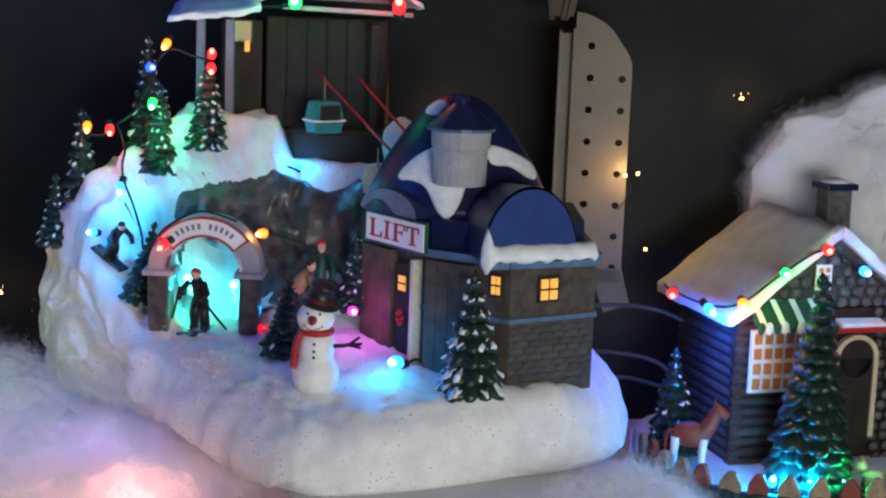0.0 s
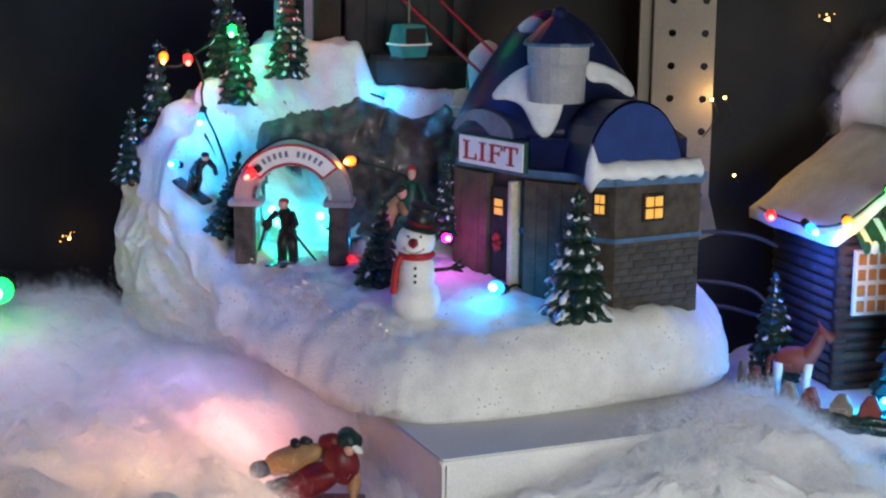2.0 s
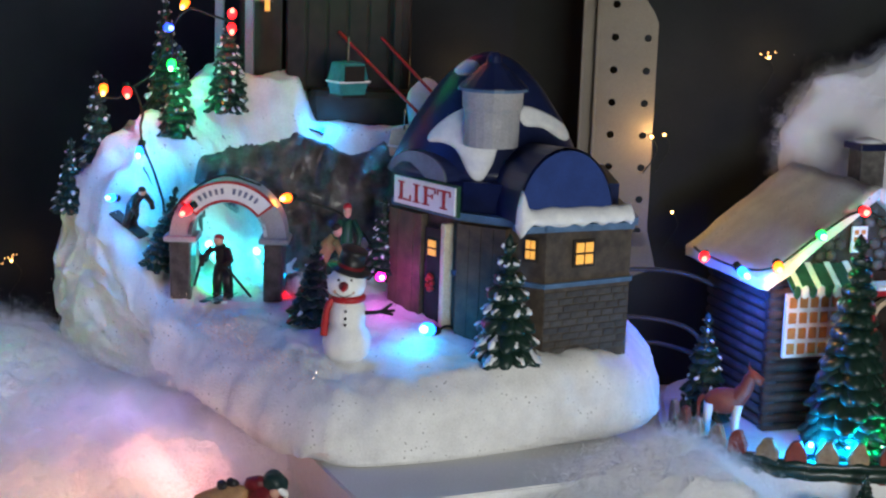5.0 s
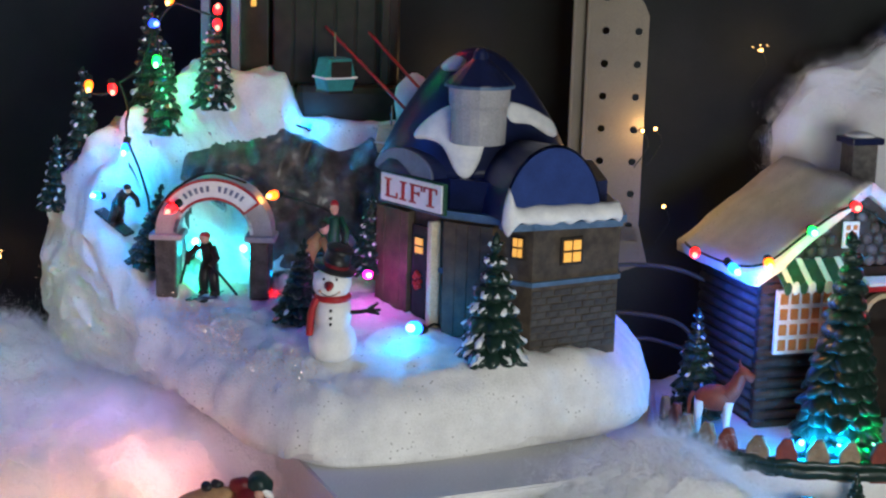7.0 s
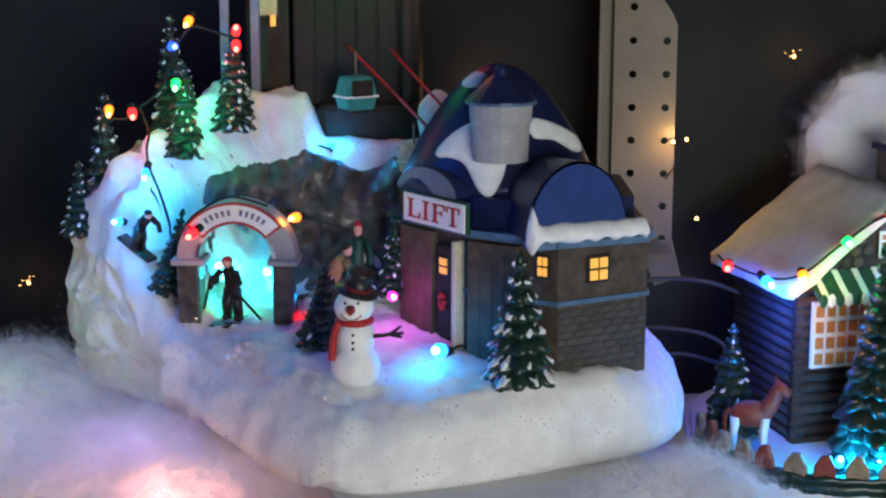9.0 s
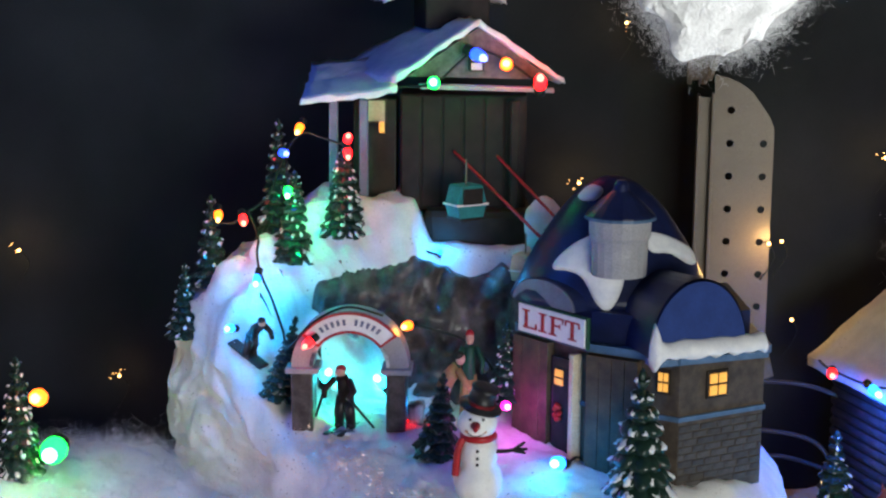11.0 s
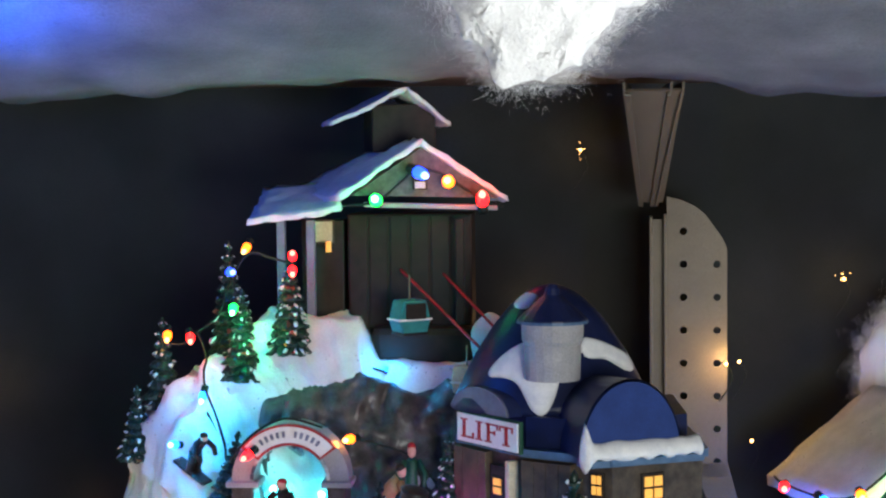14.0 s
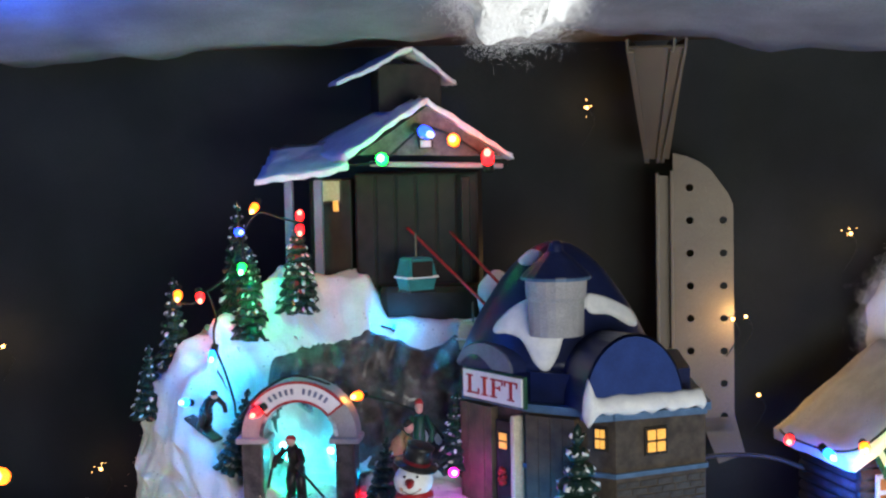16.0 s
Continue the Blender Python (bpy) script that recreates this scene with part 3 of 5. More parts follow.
# ---- lift station ----
PLAN = [(-0.015, 0.084), (0.0275, 0.032), (0.080, 0.002), (0.1365, 0.036), (0.130, 0.130), (0.015, 0.150)]
LOW, EAVE, TRIM = 0.044, 0.1235, 0.088
station = thing("lift_station", (0.06, 0.07, LOW), "stone lift station with a navy domed snowy roof", "miniature house")


def here(x, y, z):
    return (x - 0.06, y - 0.07, z - LOW)


def plan_at(out=0.0):
    """The station's plan, grown outwards."""
    m = len(PLAN)
    res = []
    for k in range(m):
        p, a, b = Vector(PLAN[k]), Vector(PLAN[k - 1]), Vector(PLAN[(k + 1) % m])
        n1 = (p - a).normalized()
        n2 = (b - p).normalized()
        n1, n2 = Vector((n1.y, -n1.x)), Vector((n2.y, -n2.x))
        mid = (n1 + n2).normalized()
        res.append(tuple(p + mid * out / max(0.3, mid.dot(n1)) - Vector((0.06, 0.07))))
    return res


def facet(k, along, z, out=0.0):
    """A pose on the station's wall k: x along the wall, z up, y into the wall."""
    a, b = Vector(PLAN[k]), Vector(PLAN[(k + 1) % len(PLAN)])
    p = a + (b - a) * along
    way = (b - a).normalized()
    n = Vector((way.y, -way.x))
    p = p + n * out
    return pose(*here(p.x, p.y, z), 0, 0, math.degrees(math.atan2(way.y, way.x)))


def facet_width(k):
    return (Vector(PLAN[(k + 1) % len(PLAN)]) - Vector(PLAN[k])).length


part("wall", prism(bmesh.new(), plan_at(), -0.006, EAVE - LOW), STONEWALL, station, "grey-brown mottled stone wall")
part("band", prism(bmesh.new(), plan_at(0.0016), TRIM - LOW - 0.0012, TRIM - LOW + 0.0018), TRIMBLUE, station, "blue painted string course")
part("eave_board", prism(bmesh.new(), plan_at(0.0035), EAVE - LOW, EAVE - LOW + 0.005), TRIMBLUE, station, "blue painted eave board")

part("roof_drum", prism(bmesh.new(), [(x - 0.06, y - 0.07) for x, y in ((-0.013, 0.085), (0.0278, 0.0345), (0.070, 0.016), (0.128, 0.046), (0.125, 0.128), (0.017, 0.147))], EAVE - LOW + 0.005, 0.148 - LOW), NAVY, station)

DOME, DOME_Z, DOME_R, DOME_H = (0.0435, 0.088), 0.147, 0.066, 0.079
# The dome, slightly pointed, flattened to the plan.
bm = bmesh.new()
lathe(bm, [(DOME_R * (1.0002 - math.sin(a)) ** 0.52, DOME_H * math.sin(a)) for a in (0.001 + (math.pi / 2 - 0.02) * k / 18 for k in range(19))], pose(*here(DOME[0], DOME[1], DOME_Z)) @ Matrix.Diagonal((1.0, 0.80, 1, 1)), 40)
part("dome", roughen(bm, 0.0006, 0.02), NAVY, station, "navy painted dome", smooth=True)


def gable(k, along, radius, deep, z, squash, mat, face_mat):
    """A half-round dormer on wall k: a vault with a flat face."""
    m = k if along is None else facet(k, along, z, 0.0)
    bm = bmesh.new()
    steps = 22
    front = [bm.verts.new(m @ Vector((radius * math.cos(a), 0.0, squash * radius * math.sin(a)))) for a in (math.pi * s / steps for s in range(steps + 1))]
    rear = [bm.verts.new(m @ Vector((radius * 0.9 * math.cos(a), deep, squash * radius * 0.9 * math.sin(a)))) for a in (math.pi * s / steps for s in range(steps + 1))]
    for s in range(steps):
        bm.faces.new((front[s], front[s + 1], rear[s + 1], rear[s]))
    bm.faces.new(rear), bm.faces.new((front[0], rear[0], rear[-1], front[-1]))
    vault = part("vault", bm, mat, station, smooth=False)
    r = radius * 0.965
    bm = bmesh.new()
    outline = [(r * math.cos(math.pi * s / steps), squash * r * math.sin(math.pi * s / steps)) for s in range(steps + 1)]
    low = [bm.verts.new(m @ Vector((x, -0.0012, z2))) for x, z2 in outline]
    high = [bm.verts.new(m @ Vector((x, 0.003, z2))) for x, z2 in outline]
    bm.faces.new(low), bm.faces.new(high[::-1])
    for s in range(len(low)):
        bm.faces.new((low[s], low[s - 1], high[s - 1], high[s]))
    bmesh.ops.recalc_face_normals(bm, faces=bm.faces)
    part("tympanum", bm, face_mat, vault)


LEDGE = pose(*here(0.1000, 0.006, 0.0), 0, 0, 23)
gable(LEDGE @ pose(-0.0075, 0.005, 0.1290), None, 0.0340, 0.060, 0, 1.36, NAVY, SKYBLUE)
gable(facet(0, 0.47, EAVE + 0.0240, 0.0085), None, 0.030, 0.05, 0, 0.55, NAVY, GREYBLUE)

# Cupola with a pointed cap.
cup = here(0.0445, 0.042, 0.1762)
bm = bmesh.new()
lathe(bm, [(0.0172, -0.006), (0.0174, 0.0), (0.0178, 0.016), (0.0192, 0.019), (0.0196, 0.031)], pose(*cup), 20)
cupola = part("cupola", bm, GREY, station, "grey painted cupola")
bm = bmesh.new()
lathe(bm, [(0.0218, 0.030), (0.0218, 0.032), (0.0205, 0.0335), (0.012, 0.0415), (0.0052, 0.047), (0.0044, 0.051), (0.0025, 0.0535)], pose(*cup), 20)
part("cap", bm, NAVY, cupola, "navy pointed cap")
bm = bmesh.new()
lathe(bm, [(0.0223, 0.0295), (0.0223, 0.0313)], pose(*cup), 20)
part("cap_edge", bm, TRIMBLUE, cupola)


def snow_patch(parent, points, thick, width, name="snow_patch"):
    """A ridge of snow along points, lumpy, with soft sides."""
    bm = bmesh.new()
    for k, (p, w) in enumerate(zip(points, width)):
        ball(bm, 1.0, Matrix.Translation(p) @ Matrix.Diagonal((w, w, thick * (0.9 + 0.3 * math.sin(k * 2.1)), 1)), 2)
    roughen(bm, 0.0012, 0.008)
    return part(name, bm, SNOW_CAP, parent, smooth=True)


def on_dome(az, el, lift=0.0):
    """A point on the dome by its bearing (degrees from the front, to the right) and height angle."""
    a, e = radians(az), radians(min(89.0, max(0.1, el)))
    r, h = DOME_R * (1.0002 - math.sin(e)) ** 0.52 + lift, DOME_H * math.sin(e) + lift * 0.7
    return Vector(here(DOME[0] + r * math.sin(a), DOME[1] - 0.80 * r * math.cos(a), DOME_Z + h))


def dome_snow(cells, name="snow_patch", lift=0.0022):
    """A snow patch that clings to the dome: a closed outline of (bearing, height angle)."""
    line = [(*c,) for c in cells]
    cx, cy = sum(a for a, _ in line) / len(line), sum(b for _, b in line) / len(line)
    bm = bmesh.new()
    rings = []
    for s, up in ((1.0, -0.0015), (0.97, 0.6), (0.88, 1.0), (0.6, 1.15), (0.3, 1.2)):
        rings.append([bm.verts.new(on_dome(cx + s * (a - cx), cy + s * (b - cy), lift * up if up > 0 else up)) for a, b in line])
    for a, b in zip(rings, rings[1:]):
        for k in range(len(line)):
            bm.faces.new((a[k], a[(k + 1) % len(line)], b[(k + 1) % len(line)], b[k]))
    bm.faces.new(rings[-1])
    bmesh.ops.recalc_face_normals(bm, faces=bm.faces)
    return part(name, bm, SNOW_CAP, station, "white painted snow on the dome", smooth=True)


dome_snow(rounded([(-46, 17), (-34, 17), (-22, 14), (-11, 3), (-4, 1), (2, 8), (8, 20), (18, 27), (26, 30), (24, 38), (0, 40), (-30, 32), (-44, 23)], 5))
dome_snow(rounded([(26, 27), (44, 25), (60, 19), (72, 18), (74, 24), (58, 30), (40, 35), (27, 36)], 5))
dome_snow(rounded([(-60, 56), (-30, 56), (-25, 66), (-55, 68)], 5))

# Snow ledge over the right wall, with drips at its lower edge.
bm = bmesh.new()
W3 = 0.068
m = LEDGE @ pose(0.0, 0.003, EAVE + 0.0065)
NL = 48
rings = []
for i in range(NL + 1):
    u = -0.5 + i / NL
    x = u * (W3 + 0.014)
    drip = 0.0035 * (0.5 + noise.noise(Vector((x * 130, 0.4, 0)))) + (0.010 * smoothstep(-0.36, -0.5, u))
    hump = 0.0085 + 0.0015 * noise.noise(Vector((x * 90, 3, 0))) + 0.012 * smoothstep(-0.40, -0.47, u)
    fat = 0.0075 + 0.001 * noise.noise(Vector((x * 100, 8, 0)))
    shrink = 1 - 0.75 * smoothstep(0.46, 0.5, abs(u))
    rings.append([bm.verts.new(m @ Vector((x, -fat * shrink * math.cos(a) + 0.002, (hump if math.sin(a) > 0 else drip + 0.0015) * shrink * math.sin(a)))) for a in (math.tau * s / 12 for s in range(12))])
for a, b in zip(rings, rings[1:]):
    for s in range(12):
        bm.faces.new((a[s], a[(s + 1) % 12], b[(s + 1) % 12], b[s]))
bm.faces.new(rings[0]), bm.faces.new(rings[-1])
bmesh.ops.recalc_face_normals(bm, faces=bm.faces)
part("snow_ledge", bm, SNOW_CAP, station, "thick white snow along the eave", smooth=True)

part("eave_board", boxed((0.080, 0.012, 0.0045), LEDGE @ pose(0.001, 0.008, EAVE + 0.0015), 0.0006), TRIMBLUE, station, "blue eave board under the snow")

# Sign over the door, with serif letters cut from strokes.
m = facet(0, 0.635, 0.1366, 0.0095)
sign = part("sign", boxed((0.0655, 0.003, 0.0205), m, 0.0008), GREENPAINT, station, "white sign with red letters")
part("sign_face", boxed((0.0628, 0.0012, 0.0180), m @ pose(0, -0.0019, 0), 0.0003), WHITE, sign, "white sign face")
STROKES = {
    "L": ((-0.0030, 0.0, 0.0028, 0.0120), (-0.0030, 0.0056, 0.0072, 0.0009), (0.0006, -0.0055, 0.0130, 0.0011), (0.0066, -0.0040, 0.0013, 0.0036)),
    "I": ((0.0, 0.0, 0.0028, 0.0120), (0.0, 0.0056, 0.0072, 0.0009), (0.0, -0.0056, 0.0072, 0.0009)),
    "F": ((-0.0030, 0.0, 0.0028, 0.0120), (0.0004, 0.0055, 0.0126, 0.0011), (0.0063, 0.0042, 0.0012, 0.0034), (0.0004, 0.0004, 0.0064, 0.0010), (0.0036, 0.0004, 0.0010, 0.0030), (-0.0030, -0.0056, 0.0072, 0.0009)),
    "T": ((0.0, 0.0, 0.0028, 0.0120), (0.0, 0.0055, 0.0132, 0.0011), (-0.0062, 0.0042, 0.0012, 0.0034), (0.0062, 0.0042, 0.0012, 0.0034), (0.0, -0.0056, 0.0072, 0.0009)),
}
for letter, across in zip("LIFT", (-0.0205, -0.0075, 0.0052, 0.0205)):
    bm = bmesh.new()
    for n, (dx, dz, w, h) in enumerate(STROKES[letter]):
        box(bm, (w, 0.0005 + 0.00005 * n, h), m @ pose(across + dx, -0.0027, dz))
    part("letter", bm, REDPAINT, sign, "red letter " + letter)

# Door wall: posts, a black board as the doorway's shade, a green door with a red wreath.
part("doorway_shade", boxed((0.021, 0.004, 0.066), facet(0, 0.66, 0.081, 0.0005)), BLACKPAINT, station)
door = part("door", boxed((0.0175, 0.003, 0.060), facet(0, 0.66, 0.078, 0.0012), 0.0006), DARKDOOR, station, "dark green door with a lit pane")
part("pane", boxed((0.0075, 0.001, 0.010), facet(0, 0.62, 0.101, 0.0032), 0.0003), WINDOW, door)
part("pane_bar", boxed((0.0077, 0.0012, 0.0010), facet(0, 0.62, 0.101, 0.0036)), DARKWOOD, door)
bm = bmesh.new()
for k in range(7):
    ball(bm, 0.0020, facet(0, 0.62, 0.078, 0.0040) @ pose(0.0024 * math.cos(k * 0.9), 0, 0.0046 * math.sin(k * 0.9)), 1)
part("bow", bm, REDPAINT, door, "red bow")
for along, wide, out in ((0.05, 0.0092, 0.0030), (0.185, 0.0088, 0.0027), (0.305, 0.0080, 0.0029), (0.425, 0.0080, 0.0026)):
    part("plank", roughen(boxed((wide, 0.006, 0.080), facet(0, along, 0.082, out), 0.0004), 0.0003, 0.01, along), WOOD, station, "grey-brown timber plank")
part("door_jamb", boxed((0.0042, 0.008, 0.078), facet(0, 0.865, 0.081, 0.004), 0.001), CREAM, station, "pale door jamb")
for along, wide in ((0.07, 0.0088), (0.215, 0.0087), (0.36, 0.0087), (0.505, 0.0087)):
    part("corner_board", roughen(boxed((wide, 0.006, 0.080), facet(1, along, 0.082, 0.0025), 0.0004), 0.0003, 0.01, along), WOOD, station, "brown timber corner board")


def lit_window(k, along, z, w, h):
    m = facet(k, along, z, 0.0008)
    frame_part = part("window", boxed((w + 0.003, 0.0016, h + 0.003), m, 0.0004), DARKWOOD, station, "small lit four-pane window")
    for dx in (-1, 1):
        for dz in (-1, 1):
            part("pane", boxed((w * 0.42, 0.0014, h * 0.42), m @ pose(dx * w * 0.26, -0.0009, dz * h * 0.26), 0.0003), WINDOW, frame_part)


lit_window(2, 0.43, 0.1078, 0.0135, 0.0145)
lit_window(1, 0.835, 0.1108, 0.0068, 0.0125)


# Courses of brick on the lower walls that face the front.
rng = random.Random(5)
BRICKS = {}
for k in (2,):
    width = facet_width(k)
    for row in range(9):
        z = LOW + 0.0015 + row * 0.00455
        x = 0.0005 + (0.0 if row % 2 else -0.006)
        while x < width - 0.001:
            w = rng.choice((0.0095, 0.0110, 0.0130))
            a, b = max(x, 0.0004), min(x + w - 0.0007, width - 0.0004)
            x += w
            if b - a < 0.002:
                continue
            key = round(b - a, 4)
            if key not in BRICKS:
                BRICKS[key] = finish("brick", boxed((key, 0.0026, 0.0039), None, 0.0006), BRICK, False)
            ob = new("brick", BRICKS[key])
            ob.parent = station
            ob.matrix_local = facet(k, 0.5 * (a + b) / width, z, -0.0010 + rng.uniform(0, 0.0004))

# Glitter strewn over the ski run and the plaza's edge.
rng = np.random.default_rng(8)
verts, faces = [], []
while len(faces) < 4200:
    x, y = rng.uniform(-0.24, 0.03), rng.uniform(-0.06, 0.12)
    if rng.random() < 0.65:
        u = rng.random() ** 0.8
        x, y = -0.060 - 0.085 * u + rng.normal() * 0.012, -0.035 + 0.085 * u + rng.normal() * 0.012
    if x > -0.10 and y > -0.01:
        continue
    c = Vector((x, y, hill_height(x, y) + 0.0012))
    a, b = Vector(rng.normal(size=3)).normalized(), Vector(rng.normal(size=3)).normalized()
    n = len(verts)
    verts += [tuple(c + 0.00055 * a), tuple(c + 0.00055 * b), tuple(c - 0.00045 * (a + b))]
    faces.append((n, n + 1, n + 2))
me = bpy.data.meshes.new("glitter")
me.from_pydata(verts, [], faces)
me.materials.append(FLAKE)
ob = new("glitter", me)
ob.parent = hill
ob.location = (0, 0, -TABLE)
tagged(ob, "silver glitter flakes coloured as if warm-lit", kind="stuff")
# ---- trees ----


def fir(place, height, radius, label, group="", tiers=7, tips=0.35, lean=(0, 0), seed=1, tip_mat=SNOW_CAP, trunk=0.08, drape=1.0, fine=1):
    """A moulded fir: a trunk and tiers of drooping boughs, some with snow on their ends."""
    rng = random.Random(seed)
    tiers = round(tiers * 1.35)
    ob = thing("fir_tree", place, label, "tree", group)
    tilt = pose(0, 0, 0, lean[0], lean[1]) @ pose(0, 0, 0, 0, 0, rng.uniform(0, 360))
    bm = bmesh.new()
    cone(bm, radius * 0.20, radius * 0.03, height * 0.9, tilt, 10)
    part("trunk", bm, DARKWOOD, ob, smooth=True)
    crown, snow = bmesh.new(), bmesh.new()
    cone(crown, radius * 0.62, radius * 0.04, height * (0.97 - trunk), tilt @ pose(0, 0, height * trunk), 14)
    for i in range(tiers):
        u = i / (tiers - 0.35)
        z = height * (trunk + (0.98 - trunk) * u)
        r = radius * (1 - u) ** 0.9 + radius * 0.06
        count = max(5, round(11 * (1 - u) + 5))
        for k in range(count):
            a = math.tau * (k + 0.5 * (i % 2)) / count + rng.uniform(-0.15, 0.15)
            reach = r * rng.uniform(0.80, 1.06)
            size = 1.25 * math.tau * r / count * 0.5
            m = tilt @ pose(0, 0, z + rng.uniform(-0.08, 0.08) * height / tiers, 0, 0, math.degrees(a)) @ pose(reach * 0.60, 0, height * 0.035, 0, 34 + rng.uniform(-8, 8))
            shape = Matrix.Diagonal((reach * 0.44, max(size, radius * 0.12), height / tiers * 0.40, 1))
            bmesh.ops.create_icosphere(crown, subdivisions=fine, radius=1, matrix=m @ shape)
            if rng.random() < tips * (0.75 + 0.7 * u):
                cap = m @ pose(reach * 0.14, 0, height / tiers * 0.27)
                bmesh.ops.create_icosphere(snow, subdivisions=fine, radius=1, matrix=cap @ Matrix.Diagonal((reach * 0.24 * drape, max(size * 0.36, radius * 0.04) * drape, height / tiers * 0.10, 1)))
    ball(crown, radius * 0.12, tilt @ pose(0, 0, height * 0.985) @ Matrix.Diagonal((1, 1, 2, 1)), 1)
    roughen(crown, radius * 0.05, radius * 0.3, seed)
    if fine > 1:
        roughen(crown, radius * 0.035, radius * 0.09, seed)
    part("crown", crown, FIR, ob, smooth=fine > 1)
    if tips:
        part("bough_snow", roughen(snow, radius * 0.085, radius * 0.13, seed), tip_mat, ob, "white snow on the bough ends", smooth=True)["kind"] = "stuff"
    else:
        snow.free()
    return ob


HILL_TREES = "fir trees on the ski hill"
fir((-0.1705, 0.145, 0.152), 0.064, 0.0183, "dark green fir with snowy tips below a green bulb", HILL_TREES, 8, 0.38, seed=3)
fir((-0.1360, 0.142, 0.1700), 0.070, 0.0183, "dark green fir with snowy tips beside a red bulb", HILL_TREES, 8, 0.45, seed=4)
fir((-0.1850, 0.172, 0.1560), 0.093, 0.0178, "tall dark green fir lit amber by string bulbs", HILL_TREES, 9, 0.4, seed=5)
fir((-0.2325, 0.168, 0.1280), 0.067, 0.0155, "small dark fir on the back of the slope", HILL_TREES, 7, 0.3, seed=6)
fir((-0.2510, 0.165, 0.0930), 0.054, 0.0150, "small dark fir at the rim of the slope", HILL_TREES, 7, 0.3, seed=7)
fir((-0.1775, 0.090, 0.0690), 0.060, 0.0135, "narrow dark fir leaning beside the archway", HILL_TREES, 8, 0.06, (0, 13), seed=8)
fir((-0.0690, 0.036, 0.0490), 0.055, 0.0170, "dark green fir without snow behind the snowman", HILL_TREES, 7, 0.05, (0, 5), seed=9)
fir((-0.0235, 0.088, 0.072), 0.052, 0.0152, "small fir by the lift station lit by a bulb", HILL_TREES, 7, 0.4, seed=10)
fir((0.0570, -0.006, 0.043), 0.075, 0.0232, "dark green fir with white snowy boughs at the station", HILL_TREES, 6, 0.58, seed=11, trunk=0.03, drape=1.25, fine=2)

# ---- snowman ----
man = thing("snowman", (-0.0415, -0.016, 0.0432), "white snowman with black top hat and red scarf", "snowman")
bm = bmesh.new()
lathe(bm, [(0.0085, -0.001), (0.0128, 0.003), (0.0140, 0.010), (0.0125, 0.0165), (0.0100, 0.0195), (0.0108, 0.024), (0.0108, 0.030), (0.0090, 0.0345), (0.0055, 0.037)], segments=28)
part("body", bm, WHITE, man, smooth=True)
man.scale = (1.07, 1.07, 1.07)
HEAD = pose(-0.0005, -0.001, 0.0442, 8, -6)
part("head", ball(bmesh.new(), 0.0112, HEAD @ Matrix.Diagonal((1, 0.95, 0.9, 1)), 3), WHITE, man, smooth=True)
bm = bmesh.new()
lathe(bm, [(0.0125, 0.0), (0.0125, 0.0012), (0.0078, 0.0022), (0.0074, 0.0105), (0.0082, 0.0125), (0.006, 0.0132)], pose(0.0006, 0.002, 0.0520, 8, 15), 24)
hat = part("top_hat", bm, BLACKPAINT, man, "black top hat", smooth=True)
bm = bmesh.new()
lathe(bm, [(0.0082, 0.0020), (0.0083, 0.0042)], pose(0.0006, 0.002, 0.0520, 8, 15), 24)
part("hat_band", bm, DEEPRED, hat)
bm = bmesh.new()
lathe(bm, [(0.0085, 0.0), (0.0104, 0.0012), (0.0106, 0.0035), (0.0088, 0.0048)], pose(0, 0, 0.0335), 24)
tube(bm, curve_points([(-0.0085, -0.005, 0.036), (-0.0112, -0.006, 0.030), (-0.0122, -0.006, 0.022), (-0.0126, -0.006, 0.0145)]), 0.0022)
part("scarf", bm, REDPAINT, man, "red scarf", smooth=True)
part("nose", cone(bmesh.new(), 0.0030, 0.0006, 0.0060, pose(-0.0016, -0.0108, 0.0446, 105), 10), REDPAINT, man, "orange-red carrot nose", smooth=True)
for x in (-0.0046, 0.0026):
    part("eye", ball(bmesh.new(), 0.0009, pose(x, -0.0104, 0.0482), 1), BLACKPAINT, man)
part("mouth", tube(bmesh.new(), [(-0.0062 + 0.0095 * k / 8, -0.0106 + 0.0002 * abs(k - 4), 0.0402 - 0.0018 * math.sin(math.pi * k / 8)) for k in range(9)], 0.0003), BLACKPAINT, man)
for x in (-0.0066, 0.0038):
    part("cheek", ball(bmesh.new(), 0.0012, pose(x, -0.0094, 0.0410), 1), SKIN, man)
for z in (0.0300, 0.0258, 0.0222):
    part("button", ball(bmesh.new(), 0.0010, pose(-0.0004, -0.0107 - (0.0005 if z < 0.026 else 0), z), 1), BLACKPAINT, man)
bm = bmesh.new()
tube(bm, [(0.0095, -0.002, 0.0275), (0.0165, -0.004, 0.0285), (0.0215, -0.005, 0.0300)], 0.0014, 6, 0.0011)
for tip in ((0.026, -0.006, 0.0345), (0.0275, -0.006, 0.0305), (0.0265, -0.004, 0.0275)):
    tube(bm, [(0.0200, -0.005, 0.0294), tip], 0.0013, 5, 0.0008)
part("stick_arm", bm, BLACKPAINT, man, "dark twig arm")

# ---- figures on the hill: plain painted figurines ----


